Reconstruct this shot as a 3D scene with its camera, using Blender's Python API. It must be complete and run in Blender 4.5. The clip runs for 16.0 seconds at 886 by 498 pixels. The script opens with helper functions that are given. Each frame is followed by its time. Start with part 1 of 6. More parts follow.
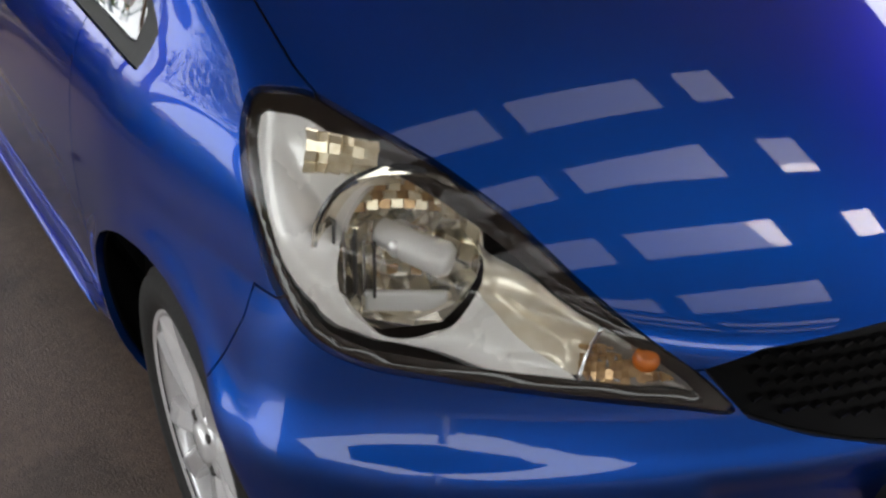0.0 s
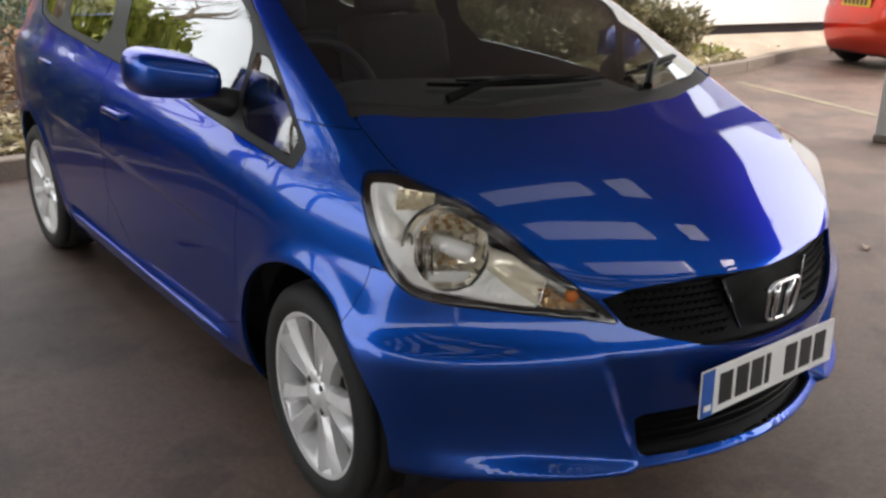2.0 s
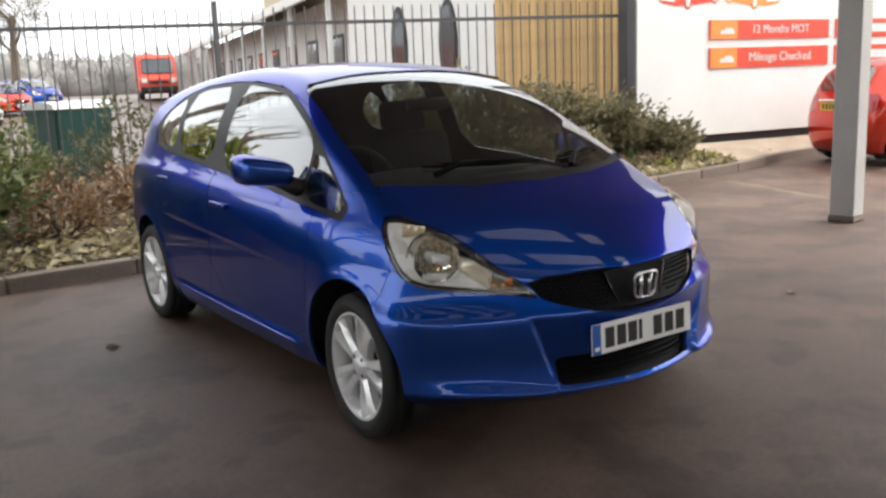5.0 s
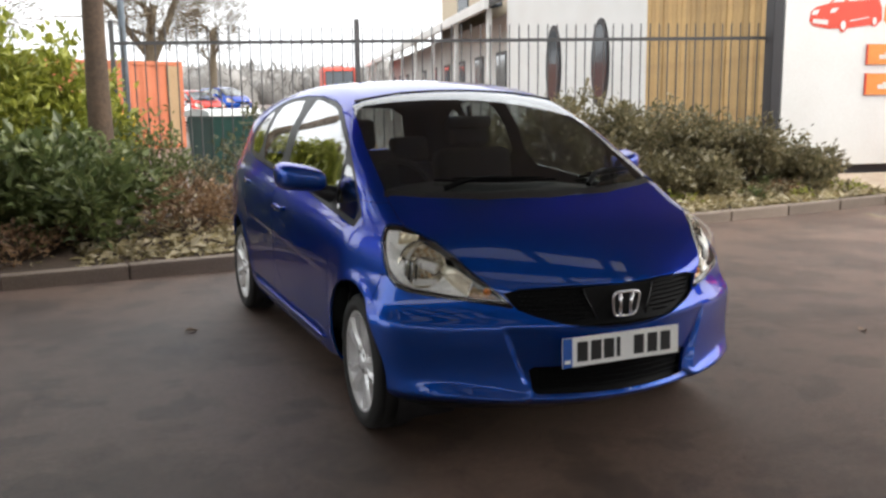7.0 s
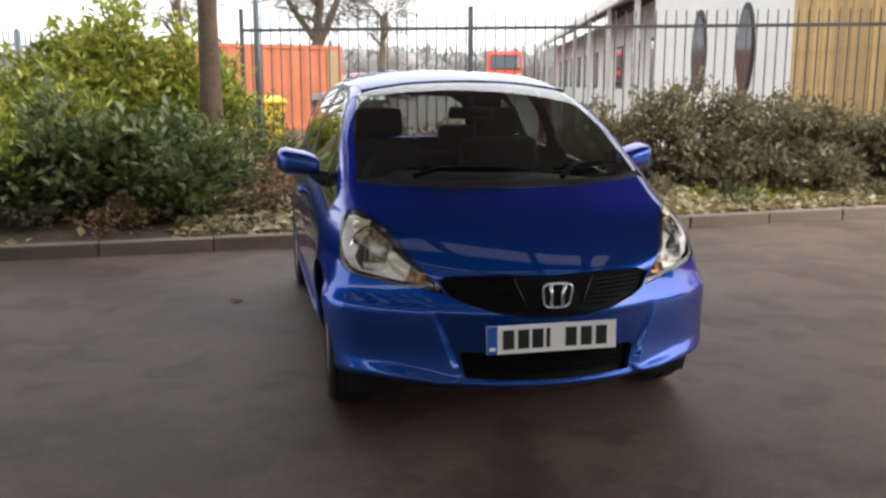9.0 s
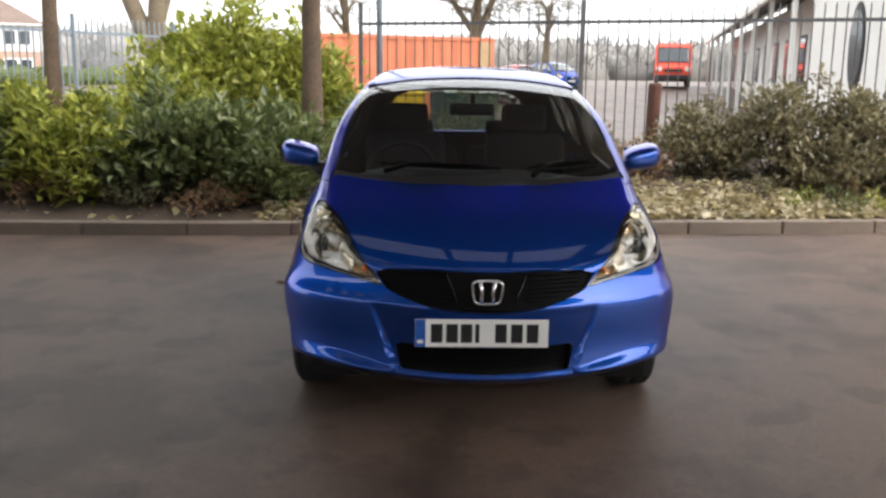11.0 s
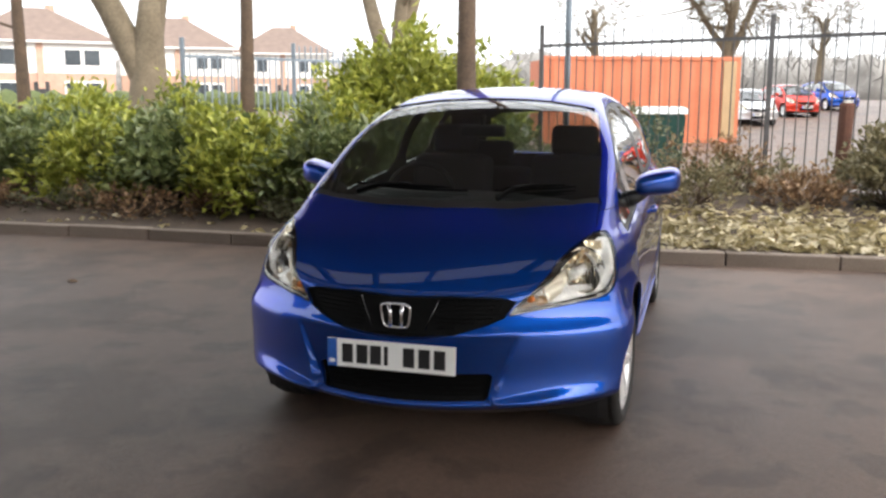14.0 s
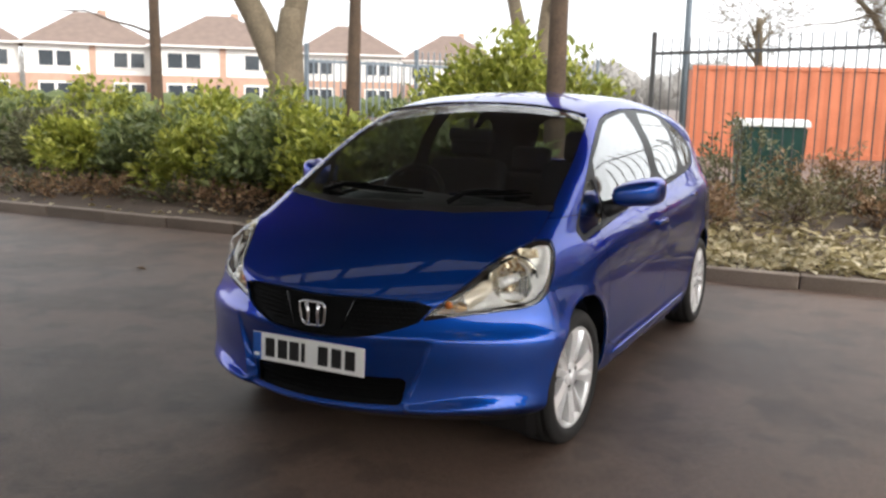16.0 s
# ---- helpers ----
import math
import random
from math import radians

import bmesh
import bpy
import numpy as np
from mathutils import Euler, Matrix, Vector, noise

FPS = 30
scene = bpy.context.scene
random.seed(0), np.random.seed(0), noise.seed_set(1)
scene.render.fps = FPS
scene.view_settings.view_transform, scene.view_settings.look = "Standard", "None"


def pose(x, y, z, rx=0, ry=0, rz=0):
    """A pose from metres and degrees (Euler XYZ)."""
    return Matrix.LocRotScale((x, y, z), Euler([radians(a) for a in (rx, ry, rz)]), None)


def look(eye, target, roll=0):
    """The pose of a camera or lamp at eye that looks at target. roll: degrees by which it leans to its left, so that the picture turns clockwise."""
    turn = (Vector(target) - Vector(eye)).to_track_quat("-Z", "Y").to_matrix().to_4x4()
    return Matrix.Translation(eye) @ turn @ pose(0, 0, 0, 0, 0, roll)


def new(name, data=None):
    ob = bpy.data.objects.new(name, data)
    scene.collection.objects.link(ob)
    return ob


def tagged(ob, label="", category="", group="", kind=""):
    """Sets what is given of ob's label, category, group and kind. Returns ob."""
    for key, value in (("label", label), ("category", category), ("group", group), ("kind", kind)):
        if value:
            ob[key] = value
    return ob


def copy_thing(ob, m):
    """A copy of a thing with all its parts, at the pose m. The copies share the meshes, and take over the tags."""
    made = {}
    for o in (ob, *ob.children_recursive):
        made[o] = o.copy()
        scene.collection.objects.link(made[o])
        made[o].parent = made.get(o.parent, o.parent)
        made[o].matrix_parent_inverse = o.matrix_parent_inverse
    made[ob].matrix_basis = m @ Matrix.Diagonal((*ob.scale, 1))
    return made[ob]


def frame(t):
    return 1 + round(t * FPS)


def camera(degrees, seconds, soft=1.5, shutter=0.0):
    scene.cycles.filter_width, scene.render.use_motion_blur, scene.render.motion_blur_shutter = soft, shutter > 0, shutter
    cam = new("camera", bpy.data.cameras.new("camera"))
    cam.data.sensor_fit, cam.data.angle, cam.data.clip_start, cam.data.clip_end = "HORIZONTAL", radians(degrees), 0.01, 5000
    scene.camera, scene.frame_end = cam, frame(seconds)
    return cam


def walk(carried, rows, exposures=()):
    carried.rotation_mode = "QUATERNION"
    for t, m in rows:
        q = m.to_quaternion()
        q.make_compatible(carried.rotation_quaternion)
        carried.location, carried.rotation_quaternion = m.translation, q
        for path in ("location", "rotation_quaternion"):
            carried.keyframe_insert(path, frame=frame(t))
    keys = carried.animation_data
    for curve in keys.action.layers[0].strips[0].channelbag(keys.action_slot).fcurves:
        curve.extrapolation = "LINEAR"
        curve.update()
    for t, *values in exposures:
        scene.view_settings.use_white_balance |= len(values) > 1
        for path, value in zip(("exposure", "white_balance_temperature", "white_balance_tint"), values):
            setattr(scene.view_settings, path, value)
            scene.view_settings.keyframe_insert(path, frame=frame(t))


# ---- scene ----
cam = camera(52.6, 16.0, 2.6)
METRES, EYE, TILT, LEAN, TURN = 7.3, 1.262, 0.0, 0.0, -36.2
ROWS = [
    (0.5, 0.0, 0.0, 0.0, 0.77, -25.99, -1.58),
    (1.0, 0.0011, -0.0307, 0.0044, 0.44, -23.24, -1.38),
    (1.5, -0.0033, -0.0684, 0.0093, 0.43, -21.23, -1.02),
    (2.0, -0.012, -0.1061, 0.013, -1.16, -18.7, -0.93),
    (2.5, -0.0154, -0.1478, 0.0144, -0.85, -16.16, -0.87),
    (3.0, -0.0229, -0.188, 0.0169, -1.0, -13.79, -1.05),
    (3.5, -0.0337, -0.2307, 0.017, -2.21, -12.69, 0.14),
    (6.0, 0.0431, -0.3149, 0.0136, 6.7, -9.38, 1.73),
    (6.5, 0.0796, -0.3115, 0.0163, 10.71, -9.47, 0.13),
    (7.0, 0.1081, -0.3073, 0.0144, 12.55, -9.45, 0.61),
    (7.5, 0.137, -0.3037, 0.0165, 14.89, -10.32, 0.28),
    (8.0, 0.1727, -0.3089, 0.0185, 18.52, -10.74, -0.08),
    (8.5, 0.2027, -0.3014, 0.0178, 21.25, -10.48, 0.25),
    (9.0, 0.2304, -0.2887, 0.0185, 23.82, -10.4, -0.01),
    (11.5, 0.3716, -0.2232, 0.0237, 37.83, -11.07, -0.34),
    (12.0, 0.3928, -0.2, 0.0225, 40.43, -10.71, 0.16),
    (12.5, 0.4133, -0.1752, 0.0223, 42.87, -10.96, 0.26),
    (13.0, 0.441, -0.1533, 0.0237, 46.45, -10.94, 0.09),
    (13.5, 0.4595, -0.1299, 0.0214, 49.24, -10.12, 0.72),
    (14.0, 0.4768, -0.1051, 0.0236, 52.51, -9.75, -0.13),
    (14.5, 0.5012, -0.079, 0.0224, 55.46, -10.09, 0.26),
    (15.0, 0.515, -0.0518, 0.0218, 57.86, -10.24, 0.27),
    (15.5, 0.5264, -0.0231, 0.0225, 60.32, -9.96, -0.84),
    (16.0, 0.54, 0.0068, 0.0208, 63.44, -9.33, -1.17),
]
PATH = [(0.0, look((-1.106, -1.017, 1.227), (-0.104, 0.403, 0.237), 1.3))]
PATH += [(t, pose(-1.252, -1.170, EYE, TILT, LEAN, TURN) @ pose(METRES * x, METRES * y, METRES * z, 90 + pitch, roll, yaw)) for t, x, y, z, yaw, pitch, roll in ROWS]
walk(cam, PATH, [(0.0, 1.86), (0.5, 1.74), (1.5, 1.68), (2.5, 1.70), (3.0, 1.74), (3.5, 1.58), (7.0, 1.27), (9.0, 1.27), (12.0, 1.53), (14.0, 1.54), (15.5, 1.50), (16.0, 1.22)])

# ---- light: bright overcast sky with a soft high sun ----
world = bpy.data.worlds.new("world")
scene.world = world
world.use_nodes = True
wt = world.node_tree
sky = wt.nodes.new("ShaderNodeTexSky")
sky.sky_type, sky.sun_disc = "NISHITA", False
sky.sun_elevation, sky.sun_rotation = radians(42), radians(115)
sky.air_density, sky.dust_density, sky.ozone_density = 1.0, 7.0, 0.3
soft_sky = wt.nodes.new("ShaderNodeHueSaturation")
soft_sky.inputs["Saturation"].default_value = 0.35
wt.links.new(sky.outputs[0], soft_sky.inputs["Color"])
cloud = wt.nodes.new("ShaderNodeMix")
cloud.data_type = "RGBA"
cloud.inputs["Factor"].default_value = 0.7
cloud.inputs["B"].default_value = (6.25, 6.45, 6.60, 1)
wt.links.new(soft_sky.outputs[0], cloud.inputs["A"])
wt.links.new(cloud.outputs["Result"], wt.nodes["Background"].inputs["Color"])
wt.nodes["Background"].inputs["Strength"].default_value = 0.172
sun = new("sun", bpy.data.lights.new("sun", "SUN"))
sun.data.energy, sun.data.angle, sun.data.color = 0.85, radians(22), (1.0, 0.95, 0.88)
sun.matrix_world = look((12, -5.6, 12), (0, 0, 0))


# ---- materials ----
def mat(name, col, col2=None, rough=0.6, metal=0.0, scale=6.0, fine=70.0, bump=0.15, coat=0.0, spec=0.5, rand=0.0, trans=0.0):
    m = bpy.data.materials.new(name)
    m.use_nodes = True
    nt = m.node_tree
    nd, lk = nt.nodes, nt.links
    p = nd["Principled BSDF"]
    col2 = col2 or tuple(c * 0.75 for c in col)
    tc = nd.new("ShaderNodeTexCoord")
    n1, n2 = nd.new("ShaderNodeTexNoise"), nd.new("ShaderNodeTexNoise")
    n1.inputs["Scale"].default_value, n1.inputs["Detail"].default_value = scale, 6
    n2.inputs["Scale"].default_value, n2.inputs["Detail"].default_value = fine, 4
    for n in (n1, n2):
        lk.new(tc.outputs["Object"], n.inputs["Vector"])
    add = nd.new("ShaderNodeMath")
    add.operation = "MULTIPLY_ADD"
    add.inputs[1].default_value = 0.45
    lk.new(n2.outputs[0], add.inputs[0])
    sc = nd.new("ShaderNodeMath")
    sc.operation = "MULTIPLY"
    sc.inputs[1].default_value = 0.6
    lk.new(n1.outputs[0], sc.inputs[0])
    lk.new(sc.outputs[0], add.inputs[2])
    ramp = nd.new("ShaderNodeValToRGB")
    ramp.color_ramp.elements[0].position, ramp.color_ramp.elements[1].position = 0.35, 0.7
    ramp.color_ramp.elements[0].color, ramp.color_ramp.elements[1].color = (*col2, 1), (*col, 1)
    lk.new(add.outputs[0], ramp.inputs[0])
    out = ramp.outputs[0]
    if rand:
        oi, hs = nd.new("ShaderNodeObjectInfo"), nd.new("ShaderNodeHueSaturation")
        mr = nd.new("ShaderNodeMapRange")
        mr.inputs["To Min"].default_value, mr.inputs["To Max"].default_value = 1 - rand, 1 + rand
        lk.new(oi.outputs["Random"], mr.inputs["Value"])
        lk.new(mr.outputs[0], hs.inputs["Value"])
        lk.new(out, hs.inputs["Color"])
        out = hs.outputs[0]
    lk.new(out, p.inputs["Base Color"])
    p.inputs["Metallic"].default_value = metal
    p.inputs["Coat Weight"].default_value, p.inputs["Coat Roughness"].default_value = coat, 0.03
    p.inputs["Specular IOR Level"].default_value = spec
    rr = nd.new("ShaderNodeMapRange")
    rr.inputs["To Min"].default_value, rr.inputs["To Max"].default_value = max(rough - 0.08, 0.02), min(rough + 0.08, 1)
    lk.new(n1.outputs[0], rr.inputs["Value"])
    lk.new(rr.outputs[0], p.inputs["Roughness"])
    if bump:
        b = nd.new("ShaderNodeBump")
        b.inputs["Strength"].default_value, b.inputs["Distance"].default_value = bump, 0.01
        lk.new(n2.outputs[0], b.inputs["Height"])
        lk.new(b.outputs[0], p.inputs["Normal"])
    if trans:
        p.inputs["Transmission Weight"].default_value = trans
    return m


def glass_mat(name, tint, gloss=1.0, ior=1.6, sharp=4.5):
    m = bpy.data.materials.new(name)
    m.use_nodes = True
    nd, lk = m.node_tree.nodes, m.node_tree.links
    nd.remove(nd["Principled BSDF"])
    tr, gl, mx, fr = (nd.new("ShaderNode" + k) for k in ("BsdfTransparent", "BsdfGlossy", "MixShader", "LayerWeight"))
    tr.inputs[0].default_value = (*tint, 1)
    gl.inputs["Roughness"].default_value = 0.01
    gl.inputs["Color"].default_value = (gloss, gloss, gloss, 1)
    fr.inputs["Blend"].default_value = 0.5
    f0 = ((ior - 1) / (ior + 1)) ** 2
    power, share = nd.new("ShaderNodeMath"), nd.new("ShaderNodeMapRange")
    power.operation, power.inputs[1].default_value = "POWER", sharp
    share.inputs["To Min"].default_value, share.inputs["To Max"].default_value = f0, 1.0
    lk.new(fr.outputs["Facing"], power.inputs[0])
    lk.new(power.outputs[0], share.inputs["Value"])
    lk.new(share.outputs[0], mx.inputs[0])
    lk.new(tr.outputs[0], mx.inputs[1])
    lk.new(gl.outputs[0], mx.inputs[2])
    lk.new(mx.outputs[0], nd["Material Output"].inputs[0])
    return m


def paint_mat(name, col, deep):
    m = bpy.data.materials.new(name)
    m.use_nodes = True
    nd, lk = m.node_tree.nodes, m.node_tree.links
    p = nd["Principled BSDF"]
    tc, n, n2 = nd.new("ShaderNodeTexCoord"), nd.new("ShaderNodeTexNoise"), nd.new("ShaderNodeTexNoise")
    n.inputs["Scale"].default_value, n.inputs["Detail"].default_value = 1800, 1
    n2.inputs["Scale"].default_value, n2.inputs["Detail"].default_value = 5, 5
    mx = nd.new("ShaderNodeMix")
    mx.data_type = "RGBA"
    mx.inputs["A"].default_value, mx.inputs["B"].default_value = (*deep, 1), (*col, 1)
    lk.new(tc.outputs["Object"], n.inputs["Vector"])
    lk.new(tc.outputs["Object"], n2.inputs["Vector"])
    lk.new(n.outputs[0], mx.inputs["Factor"])
    lk.new(mx.outputs["Result"], p.inputs["Base Color"])
    p.inputs["Metallic"].default_value, p.inputs["Roughness"].default_value = 0.92, 0.36
    p.inputs["Specular Tint"].default_value = (*[min(c * 1.2 + 0.03, 1) for c in col], 1)
    p.inputs["Coat Weight"].default_value, p.inputs["Coat IOR"].default_value = 1.0, 1.56
    mr = nd.new("ShaderNodeMapRange")
    mr.inputs["To Min"].default_value, mr.inputs["To Max"].default_value = 0.01, 0.04
    lk.new(n2.outputs[0], mr.inputs["Value"])
    lk.new(mr.outputs[0], p.inputs["Coat Roughness"])
    return m


M = {
    "blue": paint_mat("blue_paint", (0.003, 0.092, 0.50), (0.0015, 0.034, 0.24)),
    "red": paint_mat("red_paint", (0.66, 0.045, 0.018), (0.5, 0.028, 0.012)),
    "white": paint_mat("white_paint", (0.75, 0.75, 0.76), (0.70, 0.70, 0.72)),
    "glass": glass_mat("car_glass", (0.66, 0.70, 0.68), 1.0, 1.9, 3.6),
    "side_glass": glass_mat("side_glass", (0.60, 0.64, 0.62), 1.0, 1.8, 2.6),
    "clear": glass_mat("lamp_lens", (0.98, 0.98, 0.96), 1.0, 1.45, 7.0),
    "black_plastic": mat("black_plastic", (0.012, 0.012, 0.013), rough=0.45, fine=300, bump=0.1),
    "dash": mat("dashboard_plastic", (0.045, 0.042, 0.042), rough=0.6, fine=240, bump=0.1),
    "trim_black": mat("trim_black", (0.022, 0.022, 0.023), rough=0.42, bump=0.03, spec=0.25),
    "scuttle": mat("scuttle_plastic", (0.026, 0.023, 0.022), rough=0.5, fine=260, bump=0.15, spec=0.25),
    "grille_black": mat("grille_black", (0.003, 0.003, 0.003), rough=0.55, bump=0, spec=0.1),
    "gloss_black": mat("gloss_black", (0.006, 0.006, 0.007), rough=0.12, bump=0.0, coat=0.6),
    "interior": mat("interior_fabric", (0.024, 0.0235, 0.0235), rough=0.9, fine=200),
    "rubber": mat("tyre_rubber", (0.018, 0.017, 0.016), rough=0.75, fine=90),
    "alloy": mat("silver_alloy", (0.92, 0.91, 0.90), (0.86, 0.85, 0.84), rough=0.24, metal=0.35, bump=0.02, coat=0.4),
    "chrome": mat("chrome", (0.82, 0.82, 0.83), (0.75, 0.75, 0.76), rough=0.06, metal=1.0, bump=0),
    "lamp_silver": mat("lamp_silver", (0.98, 0.97, 0.95), (0.94, 0.92, 0.88), rough=0.28, metal=0.15, scale=12, bump=0.02, coat=0.3),
    "lamp_grey": mat("lamp_grey", (0.42, 0.40, 0.36), (0.30, 0.28, 0.25), rough=0.2, metal=0.6, scale=40, fine=200, bump=0.2),
    "reflector": mat("lamp_reflector", (0.95, 0.90, 0.78), (0.92, 0.85, 0.70), rough=0.10, metal=0.85, bump=0),
    "lamp_beige": mat("lamp_beige", (0.92, 0.86, 0.72), (0.80, 0.70, 0.52), rough=0.22, metal=0.3, scale=30, bump=0.02, coat=0.3),
    "lamp_rim": mat("lamp_rim", (0.022, 0.016, 0.012), rough=0.10, bump=0, coat=0.5),
    "gold_facet": mat("gold_facet", (0.95, 0.86, 0.66), (0.70, 0.58, 0.38), rough=0.16, metal=0.45, scale=90, bump=0),
    "brown_facet": mat("brown_facet", (0.70, 0.47, 0.24), (0.30, 0.17, 0.08), rough=0.14, metal=0.5, scale=120, bump=0),
    "steel_dark": mat("dark_steel", (0.08, 0.075, 0.07), rough=0.5, metal=0.6),
    "amber": mat("amber_lens", (0.75, 0.2, 0.03), rough=0.2, bump=0),
    "red_lens": mat("red_lens", (0.4, 0.01, 0.01), rough=0.08, bump=0, coat=0.5),
    "plate_white": mat("plate_white", (0.88, 0.88, 0.85), (0.84, 0.84, 0.81), rough=0.35, bump=0),
    "plate_blue": mat("plate_blue", (0.02, 0.12, 0.5), rough=0.35, bump=0),
    "ink": mat("plate_ink", (0.012, 0.012, 0.012), rough=0.4, bump=0),
}


# ---- mesh helpers ----
def link(name, me, material, parent=None, label=""):
    ob = new(name, me)
    if material:
        me.materials.clear()
        me.materials.append(material)
    if parent:
        ob.parent = parent
    if label:
        ob["label"] = label
    return ob


def part(name, bm, material, parent=None, label="", smooth=False):
    me = bpy.data.meshes.new(name)
    bm.to_mesh(me)
    bm.free()
    if smooth:
        me.shade_smooth()
    return link(name, me, material, parent, label)


def box(bm, c, s, bevel=0.0, m=None):
    r = bmesh.ops.create_cube(bm, size=1)
    vs = r["verts"]
    bmesh.ops.scale(bm, vec=s, verts=vs)
    if bevel:
        es = list({e for v in vs for e in v.link_edges})
        vs = list({v for f in bmesh.ops.bevel(bm, geom=es, offset=bevel, segments=2, profile=0.5, affect="EDGES")["faces"] for v in f.verts} | {v for v in vs if v.is_valid})
    bmesh.ops.translate(bm, vec=c, verts=vs)
    if m is not None:
        bmesh.ops.transform(bm, matrix=m, verts=vs)
    return vs


def tube(bm, pts, radii, seg=8, cap=True):
    """A round tapering tube through the points."""
    rings, u = [], None
    for i, p in enumerate(pts):
        p = Vector(p)
        a, b = Vector(pts[max(i - 1, 0)]), Vector(pts[min(i + 1, len(pts) - 1)])
        d = (b - a).normalized()
        u = d.orthogonal() if u is None else u - d * u.dot(d)
        u.normalize()
        w = d.cross(u)
        r = radii[i] if hasattr(radii, "__len__") else radii
        rings.append([bm.verts.new(p + r * (math.cos(2 * math.pi * k / seg) * u + math.sin(2 * math.pi * k / seg) * w)) for k in range(seg)])
    for r0, r1 in zip(rings, rings[1:]):
        for k in range(seg):
            bm.faces.new((r0[k], r0[(k + 1) % seg], r1[(k + 1) % seg], r1[k]))
    if cap:
        bm.faces.new(rings[0][::-1])
        bm.faces.new(rings[-1])


def lathe(bm, prof, seg=48, axis="x", centre=(0, 0, 0)):
    """Turn a profile of (along the axis, radius) pairs."""
    rings = []
    for a, r in prof:
        ring = []
        for k in range(seg):
            c, s = r * math.cos(2 * math.pi * k / seg), r * math.sin(2 * math.pi * k / seg)
            v = {"x": (a, c, s), "y": (s, a, c), "z": (c, s, a)}[axis]
            ring.append(bm.verts.new(Vector(v) + Vector(centre)))
        rings.append(ring)
    for r0, r1 in zip(rings, rings[1:]):
        for k in range(seg):
            bm.faces.new((r0[k], r1[k], r1[(k + 1) % seg], r0[(k + 1) % seg]))


def empty(name, loc=(0, 0, 0), turn=0.0):
    ob = new(name)
    ob.matrix_world = pose(*loc, 0, 0, turn)
    return ob


def curve(xs, ys):
    """A smooth curve through the points, as a function of arrays."""
    xs, ys = np.array(xs, float), np.array(ys, float)
    d = np.diff(ys) / np.diff(xs)
    m = np.concatenate(([d[0]], (d[1:] + d[:-1]) / 2, [d[-1]]))

    def f(x):
        x = np.clip(x, xs[0], xs[-1])
        i = np.clip(np.searchsorted(xs, x) - 1, 0, len(xs) - 2)
        h = xs[i + 1] - xs[i]
        t = (x - xs[i]) / h
        return (2 * t**3 - 3 * t**2 + 1) * ys[i] + (t**3 - 2 * t**2 + t) * h * m[i] + (3 * t**2 - 2 * t**3) * ys[i + 1] + (t**3 - t**2) * h * m[i + 1]
    return f


def rounded(poly, times=2):
    """Corner-cut a closed outline."""
    p = np.array(poly, float)
    for _ in range(times):
        q = np.roll(p, -1, 0)
        p = np.stack((0.82 * p + 0.18 * q, 0.18 * p + 0.82 * q), 1).reshape(-1, 2)
    return p


def outline(px, py, poly):
    """Signed distance to a closed outline, negative inside."""
    d2, inside = np.full(px.shape, 1e9), np.zeros(px.shape, bool)
    for (ax, ay), (bx, by) in zip(poly, np.roll(poly, -1, 0)):
        ex, ey = bx - ax, by - ay
        t = np.clip(((px - ax) * ex + (py - ay) * ey) / max(ex * ex + ey * ey, 1e-12), 0, 1)
        d2 = np.minimum(d2, (px - ax - t * ex) ** 2 + (py - ay - t * ey) ** 2)
        cr = ((ay > py) != (by > py)) & (px < ex * (py - ay) / (ey if abs(ey) > 1e-12 else 1e-12) + ax)
        inside ^= cr
    return np.where(inside, -1, 1) * np.sqrt(d2)


def smooth_max(a, b, k):
    h = np.maximum(k - np.abs(a - b), 0) / k
    return np.maximum(a, b) + h * h * k / 4


def step(x, w):
    t = np.clip(x / w * 0.5 + 0.5, 0, 1)
    return t * t * (3 - 2 * t)


# ---- the car's body as a smooth solid: front at -y, front axle at y = 0, rear axle at y = 2.5 ----
TOP_LINE = curve((-0.85, -0.72, -0.62, -0.40, -0.10, 0.30, 0.75, 1.0, 1.5, 2.0, 2.5, 2.85, 3.2),
                 (0.500, 0.632, 0.713, 0.838, 0.970, 1.165, 1.385, 1.445, 1.482, 1.462, 1.405, 1.325, 1.18))
NOSE_LINE = curve((0.10, 0.20, 0.245, 0.266, 0.29, 0.36, 0.50, 0.535, 0.57, 0.62, 0.68, 0.76, 0.85), (-0.45, -0.580, -0.690, -0.727, -0.724, -0.716, -0.720, -0.718, -0.702, -0.682, -0.668, -0.652, -0.64))
PLAN_LINE = curve((-0.80, -0.60, -0.42, -0.20, 0.0, 0.4, 1.5, 2.2, 2.7, 3.0, 3.3), (0.72, 0.790, 0.824, 0.844, 0.849, 0.8475, 0.8475, 0.842, 0.815, 0.775, 0.70))
SIDE_LINE = curve((0.10, 0.20, 0.28, 0.45, 0.60, 0.72, 0.80, 0.85, 0.90, 1.0, 1.2, 1.4, 1.6), (-0.12, -0.062, -0.032, -0.008, 0.0, -0.006, -0.016, -0.032, -0.060, -0.097, -0.162, -0.280, -0.40))
TAIL_LINE = curve((0.1, 0.3, 0.6, 0.95, 1.2, 1.4, 1.6), (3.0, 3.10, 3.13, 3.06, 2.94, 2.80, 2.62))
INTAKE = np.array([(-0.56, 0.72), (0.56, 0.72), (0.51, 0.62), (0.470, 0.54), (0.362, 0.255), (-0.362, 0.255), (-0.470, 0.54), (-0.51, 0.62)])
AXLES, HUB, ARCH = (0.036, 2.5), 0.284, 0.352


